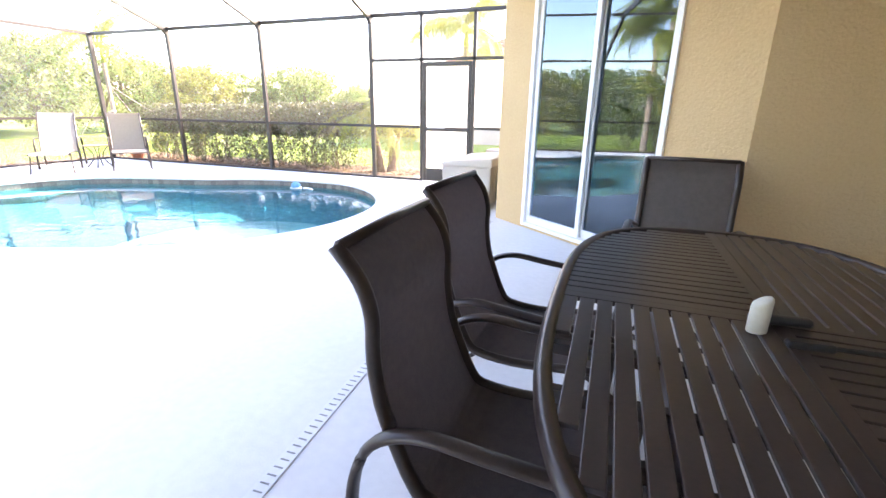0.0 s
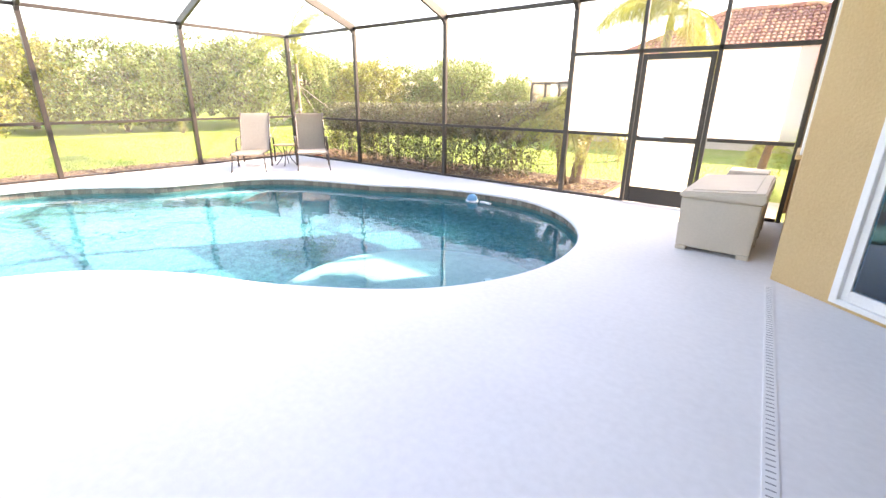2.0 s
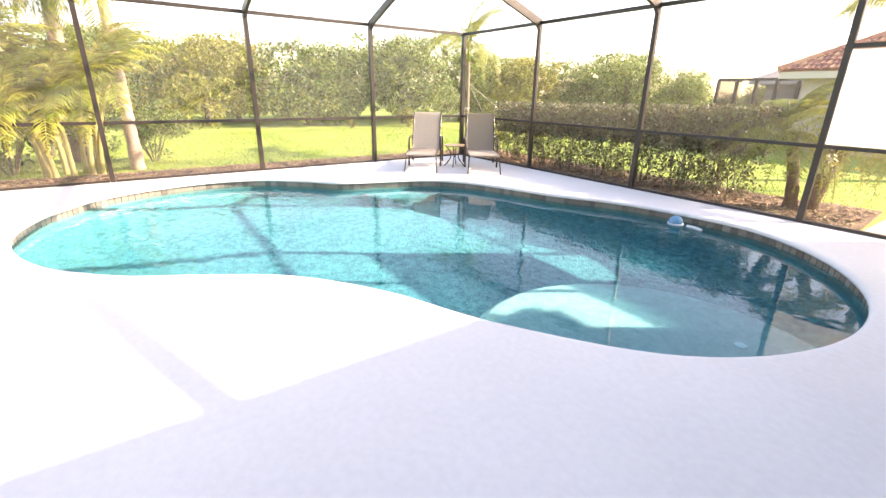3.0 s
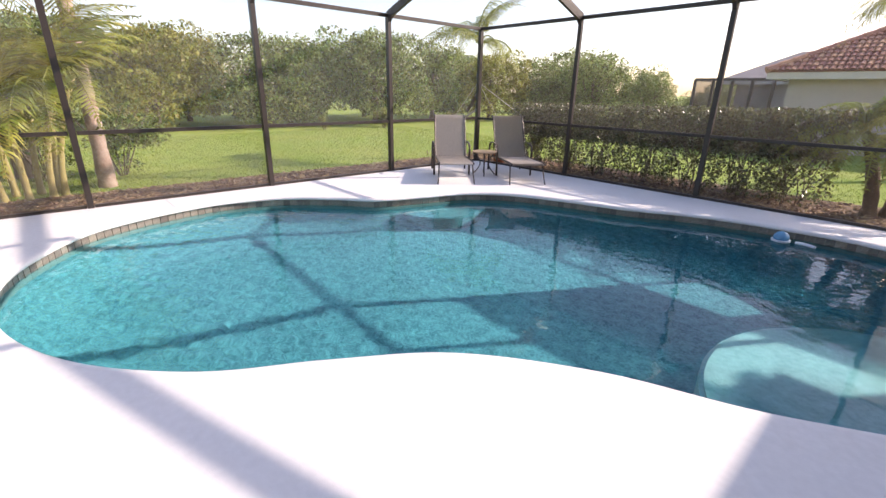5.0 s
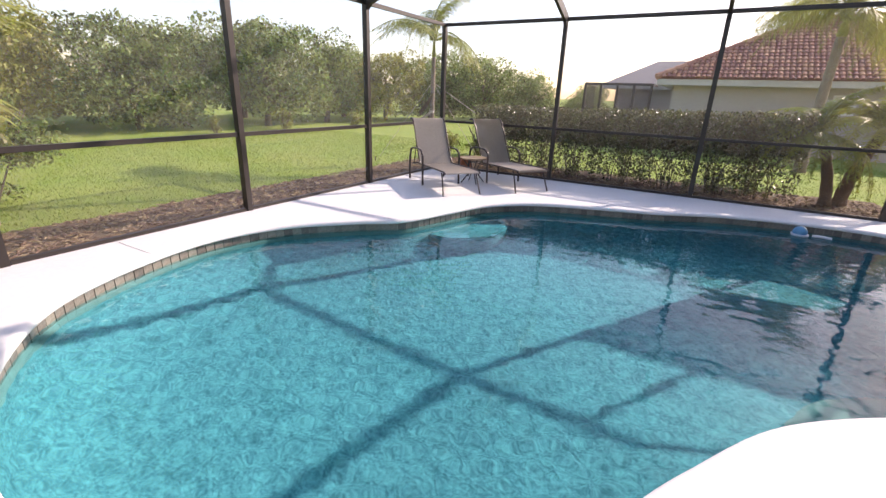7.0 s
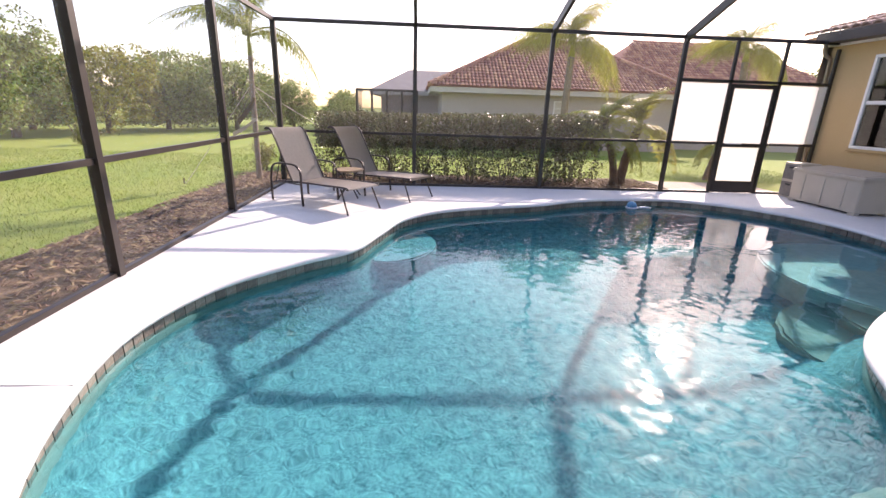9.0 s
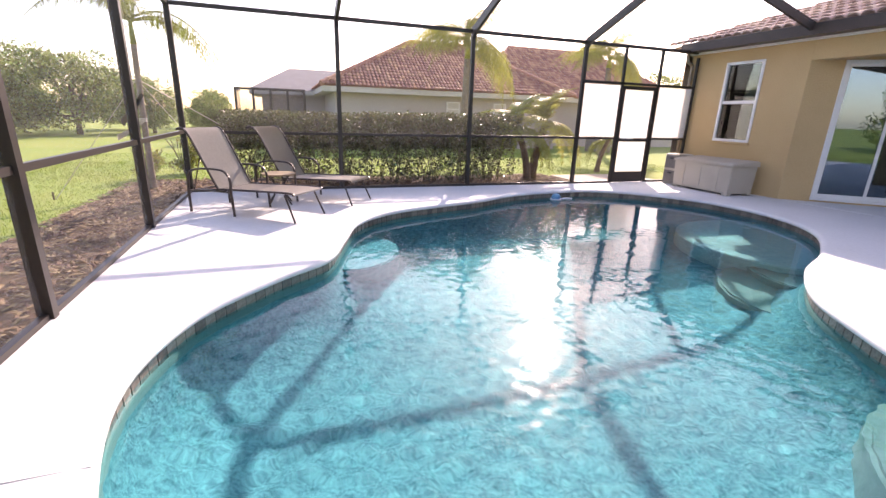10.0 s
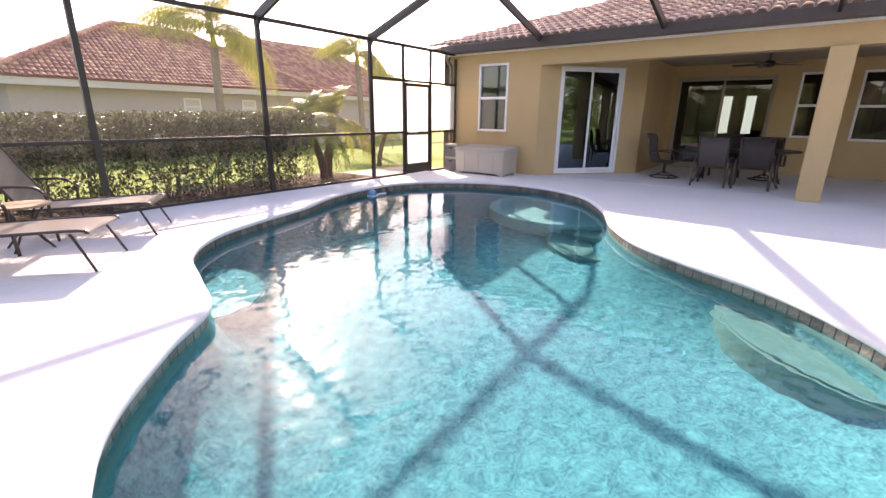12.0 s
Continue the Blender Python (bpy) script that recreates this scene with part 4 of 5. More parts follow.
for sx in (-1, 1):
    for sy in (-1, 1):
        lb = bmesh.new()
        tube(lb, smooth_path([(sx * 0.36, sy * 0.66, TZ - 0.03), (sx * 0.36, sy * 0.67, 0.4), (sx * 0.39, sy * 0.70, 0.15), (sx * 0.45, sy * 0.76, 0.0)], 5), 0.024, 10)
        part("leg", lb, FRAME, table, smooth=True)

case = thing("white_canister", "small white and cream plastic canister on the patio table", "canister", pose(2.66, 3.16, TZ + 0.003, 0, 0, 20) @ Matrix.Scale(0.76, 4))
cbm = bmesh.new()
n = 28
rows_ = [(0.0, 0.030), (0.004, 0.034), (0.10, 0.034), (0.112, 0.032), (0.117, 0.026)]
rg = [[cbm.verts.new((1.0 * r * math.cos(2 * math.pi * k / n), 0.72 * r * math.sin(2 * math.pi * k / n), z + (0.012 * math.cos(2 * math.pi * k / n) if z > 0.09 else 0))) for k in range(n)] for z, r in rows_]
for a, b in zip(rg, rg[1:]):
    for k in range(n):
        cbm.faces.new((a[k], a[(k + 1) % n], b[(k + 1) % n], b[k]))
cbm.faces.new(rg[0][::-1])
cbm.faces.new(rg[-1])
part("canister_body", cbm, CANDLE, case, smooth=True)
lt = thing("lighter", "black grill lighter lying on the patio table", "lighter", pose(2.755, 3.10, TZ + 0.004, 0, 0, 5))
lb = bmesh.new()
box(lb, -0.05, 0.05, -0.013, 0.013, 0, 0.02, None, 0.006)
part("grip", lb, BLACK, lt)
lb = bmesh.new()
tube(lb, [(0.05, 0, 0.01), (0.16, 0, 0.01)], 0.006, 8)
part("nozzle", lb, BLACK, lt)
ph = thing("glasses_case", "black case lying on the patio table", "case", pose(2.73, 3.235, TZ + 0.003, 0, 0, 8))
part("case_body", boxed(-0.075, 0.075, -0.018, 0.018, 0, 0.024, None, 0.01), BLACK, ph, smooth=True)

# ---- dining chairs ----
BACK = [(-0.19, 0.40), (-0.235, 0.45), (-0.275, 0.55), (-0.31, 0.66), (-0.325, 0.78), (-0.325, 0.88), (-0.35, 0.965), (-0.405, 1.04)]
SEAT = [(0.26, 0.405), (0.22, 0.415), (0.1, 0.40), (-0.05, 0.385), (-0.19, 0.40)]


def dining_chair(m, sling, label, swivel=False, group="chairs round the patio table"):
    t = thing("patio_chair", label, "chair", m, group)
    prof = smooth_path([(x, 0, z) for x, z in SEAT + BACK[1:]], 3)
    W = 0.255
    ns = len(smooth_path([(x, 0, z) for x, z in SEAT], 3))
    seat, back = bmesh.new(), bmesh.new()
    strip(seat, [(p.x, -W, p.z) for p in prof[:ns]], [(p.x, W, p.z) for p in prof[:ns]], 0.006)
    strip(back, [(p.x, -W, p.z) for p in prof[ns - 1:]], [(p.x, W, p.z) for p in prof[ns - 1:]], 0.006)
    part("seat", seat, sling, t)
    part("backrest", back, sling, t)
    for s in (-1, 1):
        rb_ = bmesh.new()
        tube(rb_, [(p.x, s * W, p.z) for p in prof], 0.016, 8, 1.3)
        part("side_rail", rb_, FRAME, t, smooth=True)
        ab = bmesh.new()
        y = s * (W + 0.045)
        if swivel:
            pts = [(-0.26, s * W, 0.60), (-0.22, y, 0.63), (-0.05, y, 0.645), (0.15, y, 0.63), (0.25, y, 0.58), (0.27, y, 0.45), (0.2, y, 0.39), (0.0, s * W, 0.385)]
        else:
            pts = [(-0.42, y, 0.0), (-0.385, y, 0.25), (-0.36, y, 0.47), (-0.305, y, 0.585), (-0.20, y, 0.632), (-0.05, y, 0.62), (0.15, y, 0.60), (0.27, y, 0.585), (0.325, y, 0.53), (0.315, y, 0.3), (0.30, y, 0.0)]
        tube(ab, smooth_path(pts, 5), 0.0135, 8, 1.7, side=None)
        part("arm", ab, FRAME, t, "dark brown curved metal arm and leg", True)
        if not swivel:
            for q in ([(-0.385, y, 0.25), (-0.19, s * W, 0.39)], [(0.31, y, 0.36), (0.2, s * W, 0.40)]):
                part("brace", tube(bmesh.new(), q, 0.009, 6), FRAME, t)
    cr = bmesh.new()
    tube(cr, [(-0.395, -W, 1.04), (-0.40, 0, 1.043), (-0.395, W, 1.04)], 0.014, 8)
    part("top_rail", cr, FRAME, t, smooth=True)
    cr = bmesh.new()
    tube(cr, [(0.25, -W, 0.40), (0.25, W, 0.40)], 0.013, 8)
    part("front_rail", cr, FRAME, t)
    if swivel:
        sb = bmesh.new()
        pts = [(0.30 * math.cos(a), 0.30 * math.sin(a), 0.025) for a in (2 * math.pi * k / 40 for k in range(41))]
        tube(sb, pts, 0.016, 8)
        for k in range(4):
            a = math.pi / 4 + k * math.pi / 2
            tube(sb, smooth_path([(0.30 * math.cos(a), 0.30 * math.sin(a), 0.025), (0.15 * math.cos(a), 0.15 * math.sin(a), 0.09), (0, 0, 0.16)], 4), 0.012, 6)
        part("ring_base", sb, FRAME, t, smooth=True)
        pb = bmesh.new()
        tube(pb, [(0, 0, 0.1), (0, 0, 0.37)], 0.03, 12)
        box(pb, -0.16, 0.16, -0.12, 0.12, 0.35, 0.375)
        part("pedestal", pb, FRAME, t)
    return t


ZS = Matrix.Diagonal((1, 1, 0.945, 1))
c1 = dining_chair(pose(2.14, 2.93, 0, 0, 0, 2) @ ZS, SLING, "dark brown high-back sling patio chair beside the slatted table")
c2 = copy_thing(c1, pose(2.06, 3.62, 0, 0, 0, -2))
c3 = dining_chair(pose(2.69, 4.68, 0, 0, 0, -96) @ ZS, SLING_G, "swivel sling patio chair with a ring base at the table's end", True)
c4 = copy_thing(c1, pose(3.4, 3.62, 0, 0, 0, 178))
c5 = copy_thing(c3, pose(3.75, 2.8, 0, 0, 0, 184) @ ZS)

# ---- ceiling fan ----
fan = thing("ceiling_fan", "dark bronze ceiling fan with five blades at rest", "ceiling fan", (3.3, 3.1, 2.70))
fb = bmesh.new()
tube(fb, [(0, 0, 0), (0, 0, -0.2)], 0.018, 8)
bmesh.ops.create_cone(fb, cap_ends=True, segments=20, radius1=0.03, radius2=0.07, depth=0.06, matrix=Matrix.Translation((0, 0, -0.03)))
part("downrod", fb, BRONZE, fan)
fb = bmesh.new()
bmesh.ops.create_uvsphere(fb, u_segments=20, v_segments=10, radius=0.12, matrix=Matrix.Translation((0, 0, -0.26)) @ Matrix.Diagonal((1, 1, 0.6, 1)))
part("motor", fb, BRONZE, fan, smooth=True)
for k in range(5):
    part("blade", boxed(0.14, 0.66, -0.065, 0.065, -0.004, 0.004, pose(0, 0, -0.27, 0, 0, 72 * k + 20) @ pose(0, 0, 0, 10, 0, 0), 0.003), FRAME, fan)

# ---- storage box and drawers ----
bx = thing("deck_box", "beige resin deck storage box against the house wall", "storage box", (0.48, 8.2, 0))
bb = bmesh.new()
for (w0, w1), (z0, z1) in (((0.32, 0.335), (0.04, 0.55)),):
    vs4 = [bb.verts.new((sx * (w0 if z == z0 else w1), sy * (0.66 if z == z0 else 0.68), z)) for z in (z0, z1) for sx, sy in ((-1, -1), (1, -1), (1, 1), (-1, 1))]
    bb.faces.new(vs4[3::-1])
    bb.faces.new(vs4[4:])
    for i in range(4):
        bb.faces.new((vs4[i], vs4[(i + 1) % 4], vs4[4 + (i + 1) % 4], vs4[4 + i]))
bmesh.ops.bevel(bb, geom=bb.edges[:], offset=0.012, segments=2, affect="EDGES")
part("bin", bb, RESIN, bx)
for sx in (-1, 1):
    for sy in (-1, 1):
        part("foot", boxed(sx * 0.27 - 0.05, sx * 0.27 + 0.05, sy * 0.6 - 0.06, sy * 0.6 + 0.06, 0, 0.05, None, 0.008), RESIN, bx)
for sx in (-1, 1):
    for sy in (-0.4, 0, 0.4):
        part("side_rib", boxed(sx * 0.333 - 0.008, sx * 0.333 + 0.008, sy - 0.012, sy + 0.012, 0.08, 0.52, None, 0.004), RESIN, bx)
lid = bmesh.new()
vs4 = [lid.verts.new(v) for v in ((-0.36, -0.71, 0.552), (0.36, -0.71, 0.552), (0.36, 0.71, 0.552), (-0.36, 0.71, 0.552), (-0.35, -0.70, 0.60), (0.35, -0.70, 0.66), (0.35, 0.70, 0.66), (-0.35, 0.70, 0.60))]
lid.faces.new(vs4[3::-1])
lid.faces.new(vs4[4:])
for i in range(4):
    lid.faces.new((vs4[i], vs4[(i + 1) % 4], vs4[4 + (i + 1) % 4], vs4[4 + i]))
bmesh.ops.bevel(lid, geom=lid.edges[:], offset=0.015, segments=2, affect="EDGES")
lido = part("lid", lid, RESIN, bx)
part("lid_panel", boxed(-0.26, 0.26, -0.6, 0.6, -0.004, 0.006, pose(0, 0, 0.633, 0, -4.9, 0), 0.003), RESIN, lido)
dw = thing("drawer_unit", "grey wicker-look plastic drawer unit with two drawers", "drawers", (0.55, 9.16, 0))
part("carcass", boxed(-0.2, 0.2, -0.19, 0.19, 0.0, 0.66, None, 0.012), RESIN, dw)
for z in (0.03, 0.35):
    d = part("drawer", boxed(-0.215, -0.195, -0.17, 0.17, z, z + 0.27, None, 0.008), RESIN_D, dw, "grey woven drawer front")
    part("drawer_pull", boxed(-0.225, -0.21, -0.05, 0.05, z + 0.2, z + 0.235, None, 0.004), BLACK, d)

# ---- sun loungers and side table ----


def lounger(m):
    t = thing("sun_lounger", "taupe sling sun lounger with dark brown metal frame, back raised", "sun lounger", m, "loungers in the corner")
    W = 0.3
    deckp = smooth_path([(-0.02, 0, 0.335), (0.05, 0, 0.365), (0.6, 0, 0.35), (1.14, 0, 0.33)], 4)
    backp = smooth_path([(1.14, 0, 0.33), (1.2, 0, 0.42), (1.36, 0, 0.70), (1.5, 0, 0.95), (1.58, 0, 1.05), (1.66, 0, 1.08), (1.72, 0, 1.06)], 4)
    for nm, path in (("seat_sling", deckp), ("back_sling", backp)):
        b = bmesh.new()
        strip(b, [(p.x, -W, p.z) for p in path], [(p.x, W, p.z) for p in path], 0.006)
        part(nm, b, SLING_L, t)
        for s in (-1, 1):
            b = bmesh.new()
            tube(b, [(p.x, s * W, p.z) for p in path], 0.014, 8)
            part("side_rail", b, FRAME, t, smooth=True)
    for x, z in ((0.0, 0.345), (1.14, 0.32), (1.71, 1.06)):
        b = bmesh.new()
        tube(b, [(x, -W, z), (x, W, z)], 0.012, 8)
        part("cross_bar", b, FRAME, t)
    for s in (-1, 1):
        b = bmesh.new()
        tube(b, smooth_path([(-0.03, s * (W + 0.02), 0.0), (0.08, s * W, 0.25), (0.12, s * W, 0.34)], 4), 0.012, 8)
        part("leg", b, FRAME, t)
        b = bmesh.new()
        y = s * (W + 0.04)
        tube(b, smooth_path([(0.88, y, 0.0), (0.90, y, 0.3), (0.90, y, 0.47), (0.98, y, 0.57), (1.15, y, 0.59), (1.4, y, 0.58), (1.55, y, 0.52), (1.6, y, 0.3), (1.6, y, 0.0)], 5), 0.014, 8, 1.4)
        part("arm", b, FRAME, t, "curved metal arm running into the legs", True)
        b = bmesh.new()
        tube(b, [(0.9, y, 0.31), (1.3, s * W, 0.30), (1.6, y, 0.28)], 0.01, 6)
        part("stretcher", b, FRAME, t)
        b = bmesh.new()
        tube(b, [(1.4, s * (W - 0.03), 0.77), (1.58, s * (W - 0.03), 0.29)], 0.008, 6)
        part("back_prop", b, FRAME, t)
    b = bmesh.new()
    tube(b, [(1.6, -W - 0.04, 0.28), (1.6, W + 0.04, 0.28)], 0.01, 6)
    part("cross_bar", b, FRAME, t)
    return t


HEAD = math.degrees(math.atan2(0.61, -0.79))
l1 = lounger(pose(-7.55, 7.2, 0, 0, 0, HEAD))
l2 = copy_thing(l1, pose(-6.74, 8.16, 0, 0, 0, HEAD + 3))
st = thing("side_table", "small round wooden-topped table with curved dark metal legs", "side table", (-7.9, 8.28, 0))
b = bmesh.new()
bmesh.ops.create_cone(b, cap_ends=True, segments=32, radius1=0.23, radius2=0.24, depth=0.022, matrix=Matrix.Translation((0, 0, 0.44)))
part("tabletop", b, WOOD, st)
for k in range(4):
    a = math.pi / 4 + k * math.pi / 2
    b = bmesh.new()
    tube(b, smooth_path([(0.2 * math.cos(a), 0.2 * math.sin(a), 0.43), (0.1 * math.cos(a), 0.1 * math.sin(a), 0.3), (0.09 * math.cos(a), 0.09 * math.sin(a), 0.17), (0.22 * math.cos(a), 0.22 * math.sin(a), 0.0)], 5), 0.011, 8)
    part("leg", b, FRAME, st, smooth=True)
pot = thing("flower_pot", "orange clay flower pot in the mulch bed outside the screen", "flower pot", (-8.85, 9.8, -0.06))
b = bmesh.new()
bmesh.ops.create_cone(b, cap_ends=True, segments=24, radius1=0.1, radius2=0.15, depth=0.24, matrix=Matrix.Translation((0, 0, 0.12)))
bmesh.ops.create_cone(b, cap_ends=True, segments=24, radius1=0.165, radius2=0.165, depth=0.05, matrix=Matrix.Translation((0, 0, 0.255)))
part("pot_body", b, TERRA, pot)

# ---- floating dispenser, hose, pool toys ----
ball = thing("chlorine_floater", "blue floating chlorine dispenser by the pool's edge", "pool floater", pose(-3.02, 8.46, -0.12) @ Matrix.Scale(0.85, 4))
b = bmesh.new()
bmesh.ops.create_uvsphere(b, u_segments=20, v_segments=12, radius=0.10, matrix=Matrix.Translation((0, 0, 0.03)))
part("float_dome", b, BLUE, ball, smooth=True)
b = bmesh.new()
bmesh.ops.create_cone(b, cap_ends=True, segments=20, radius1=0.12, radius2=0.12, depth=0.025, matrix=Matrix.Translation((0, 0, 0.0)))
part("collar", b, PALEBLUE, ball)
fl2 = thing("skimmer_float", "pale plastic float lying on the water", "pool float", pose(-2.78, 8.47, -0.13, 0, 0, -8) @ Matrix.Scale(0.6, 4))
b = bmesh.new()
tube(b, smooth_path([(-0.16, 0, 0), (0, 0.02, 0.01), (0.18, 0, 0)], 4), 0.035, 10)
part("float_body", b, PALEBLUE, fl2, smooth=True)

# ---- garden beds and lawn ----
GZ = -0.09
rng = np.random.default_rng(7)


def bed(name, pts, z, mat, label, cat):
    bm = bmesh.new()
    f = bm.faces.new([bm.verts.new((x, y, z)) for x, y in pts])
    f.normal_update()
    if f.normal.z < 0:
        f.normal_flip()
    r = bmesh.ops.extrude_face_region(bm, geom=[f])
    bmesh.ops.translate(bm, verts=[v for v in r["geom"] if isinstance(v, bmesh.types.BMVert)], vec=(0, 0, -0.05))
    bmesh.ops.recalc_face_normals(bm, faces=bm.faces[:])
    return setting(name, bm, mat, label, cat)


def wavy(a, b, n, amp, seed):
    r = random.Random(seed)
    a, b = Vector(a), Vector(b)
    d = (b - a).normalized()
    w = Vector((-d.y, d.x))
    return [tuple(a + (b - a) * (i / n) + w * r.uniform(-amp, amp)) for i in range(n + 1)]


west_outer = wavy((-10.75, -5.8), (-10.55, 9.6), 24, 0.10, 3)
north_outer = wavy((-10.5, 11.35), (-1.6, 11.5), 16, 0.12, 4)
bed("ground_bed", [(X0 - 0.005, -5.9)] + west_outer + north_outer + [(-1.45, Y1 + 0.005), (X0 - 0.005, Y1 + 0.005)], GZ + 0.03, MULCH, "brown bark mulch bed along the screen enclosure", "mulch bed")
bed("ground_path", [(-1.44, Y1 + 0.005), (-1.44, 11.2), (0.9, 11.2), (0.9, Y1 + 0.005)], GZ + 0.035, surf("sandy_concrete", (0.5, 0.44, 0.37), (0.42, 0.36, 0.3), 0.9, scale=2, fine=20, bump=0.3), "pale concrete pad outside the screen door", "path")


def chips(n, region):
    vs, fs = [], []
    for k in range(n):
        x, y = region()
        L_, w = rng.uniform(0.02, 0.07), rng.uniform(0.008, 0.02)
        a, tilt = rng.uniform(0, 6.28), rng.uniform(-0.5, 0.5)
        c, s = math.cos(a), math.sin(a)
        z = GZ + 0.034 + rng.uniform(0, 0.015)
        o = len(vs)
        for u, v, dz in ((-L_, -w, -tilt * L_), (L_, -w, tilt * L_), (L_ * 0.8, w, tilt * L_), (-L_ * 0.9, w, -tilt * L_), (0, 0, 0.016)):
            vs.append((x + u * c - v * s, y + u * s + v * c, z + max(dz, -0.004)))
        fs += [(o, o + 1, o + 4), (o + 1, o + 2, o + 4), (o + 2, o + 3, o + 4), (o + 3, o, o + 4)]
    return joined("bark_chips", vs, fs)


def in_beds():
    if rng.random() < 0.55:
        return rng.uniform(-10.6, -9.42), rng.uniform(-3.5, 11.0)
    return rng.uniform(-10.3, -1.6), rng.uniform(9.62, 11.35)


tagged(part("bark_chips", chips(9000, in_beds), CHIP), "scattered brown bark chips in the beds", "bark chips", kind="stuff")

nb = 120000
gx = np.where(rng.random(nb) < 0.72, rng.uniform(-19.5, -10.6, nb), 0)
gy = rng.uniform(-4, 15, nb)
alt = gx == 0
gx[alt], gy[alt] = rng.uniform(-13, 4, alt.sum()), rng.uniform(11.45, 17.5, alt.sum())
hh = rng.uniform(0.02, 0.05, nb)
aa = rng.uniform(0, 6.28, nb)
lean = rng.normal(0, 0.02, (nb, 2))
wv = np.stack([np.cos(aa), np.sin(aa)], 1) * 0.0055
base = np.stack([gx, gy], 1)
V = np.zeros((nb, 3, 3))
V[:, 0, :2], V[:, 1, :2], V[:, 2, :2] = base - wv, base + wv, base + lean
V[:, :2, 2] = GZ - 0.005
V[:, 2, 2] = GZ + hh
gm = bpy.data.meshes.new("grass_blades")
gm.from_pydata(V.reshape(-1, 3).tolist(), [], np.arange(nb * 3).reshape(-1, 3).tolist())
tagged(part("grass_blades", gm, BLADE), "short green lawn grass", "grass", kind="stuff")

# ---- trees ----


def lobes_points(rng, lobes, n, shell=0.62):
    out = []
    vol = np.array([l[3] * l[4] * l[5] for l in lobes]) ** (2 / 3)
    pick = rng.choice(len(lobes), size=n, p=vol / vol.sum())
    for i in pick:
        cx, cy, cz, rx, ry, rz = lobes[i]
        d = rng.normal(size=3)
        d /= np.linalg.norm(d)
        k = shell + (1.06 - shell) * rng.random() ** 0.6
        p = (cx + d[0] * rx * k, cy + d[1] * ry * k, cz + d[2] * rz * k)
        if noise.noise(Vector(p) * 1.5) > -0.1 and p[2] > 0.05:
            out.append(p)
    return np.array(out)


def broad_tree(m, seed, h, r, nleaf, size, label, mat=LEAF, low=0.2):
    rg = np.random.default_rng(seed)
    t = thing("tree", label, "tree", m, "trees behind the lawn")
    lobes = []
    for k in range(34):
        a, u = rg.uniform(0, 6.28), rg.random() ** 0.5
        z = h * (low + (0.84 - low) * rg.random())
        k2 = 1.0 - 0.5 * max(0, z / h - 0.45)
        s = rg.uniform(0.15, 0.36) * r
        lobes.append((math.cos(a) * u * r * 0.72 * k2, math.sin(a) * u * r * 0.72 * k2, z, s * 1.15, s * 1.15, s * rg.uniform(0.75, 1.05)))
    lobes.append((0, 0, h * 0.72, r * 0.45, r * 0.45, h * 0.24))
    tb = bmesh.new()
    tube(tb, smooth_path([(0, 0, -0.1), (0.05, 0.03, h * 0.25), (-0.04, 0.05, h * 0.6)], 4), 0.05 * h ** 0.8, 8, r2=0.02 * h ** 0.8)
    for l in lobes[:10]:
        b0 = Vector((0.0, 0.03, h * rg.uniform(0.12, 0.45)))
        e = Vector(l[:3])
        tube(tb, smooth_path([b0, (b0 + e) / 2 + Vector((0, 0, 0.12 * h * rg.uniform(-0.3, 0.6))), e], 3), 0.028 * h ** 0.7, 6, r2=0.008)
    part("trunk", tb, BARK, t, smooth=True)
    part("crown", leaf_cloud("crown", lobes_points(rg, lobes, nleaf), size, rg), mat, t)
    return t


protos = [broad_tree(pose(-22.2, 9.8, GZ), 11, 4.0, 2.9, 24000, 0.155, "dense sunlit green tree with leaves down to the grass"),
          broad_tree(pose(-21.2, 14.6, GZ), 12, 4.4, 3.1, 24000, 0.16, "broad leafy green tree behind the lawn"),
          broad_tree(pose(-23.0, 5.6, GZ), 13, 3.9, 2.9, 22000, 0.15, "yellowing leafy tree behind the lawn", LEAF_Y),
          broad_tree(pose(-21.6, 18.6, GZ), 14, 4.2, 2.7, 22000, 0.145, "rounded green tree with small glossy leaves")]
SPOTS = [(-24.0, 1.5, 1, 0.92), (-23.5, -3.0, 3, 0.86), (-23.0, -7.5, 0, 0.84), (-23.0, -12, 2, 0.9), (-26.5, 7.6, 2, 1.0), (-27, 12.6, 0, 1.08), (-26.0, 17.0, 3, 1.08), (-28, 3, 1, 1.0),
         (-28, -3, 2, 0.95), (-28, -10, 1, 0.95), (-20.6, 22.2, 2, 0.95), (-20.0, 26.0, 0, 0.94), (-17.0, 27.4, 1, 0.86), (-14.4, 29.5, 3, 0.66), (-12.0, 33, 0, 0.6), (-11.0, 27, 3, 0.42),
         (-16.5, 33, 3, 0.8), (-24.5, 23, 0, 1.05), (-7.5, 44, 2, 0.7), (-12.8, 38, 0, 0.7), (-17.0, -14, 1, 1.2), (-10.0, -16, 0, 1.2), (-3, -18, 3, 1.2), (-36, 20, 1, 1.15), (-36, 8, 0, 1.25), (-33, 32, 1, 1.1),
         (-24, 36, 0, 1.3), (13, 40, 1, 1.3), (22, 34, 0, 1.4), (3, 46, 3, 1.2)]
for i, (x, y, k, s) in enumerate(SPOTS):
    copy_thing(protos[k], pose(x, y, GZ, 0, 0, 67 * i) @ Matrix.Scale(s, 4))

# low shrubs at the lawn's edge and under the palms


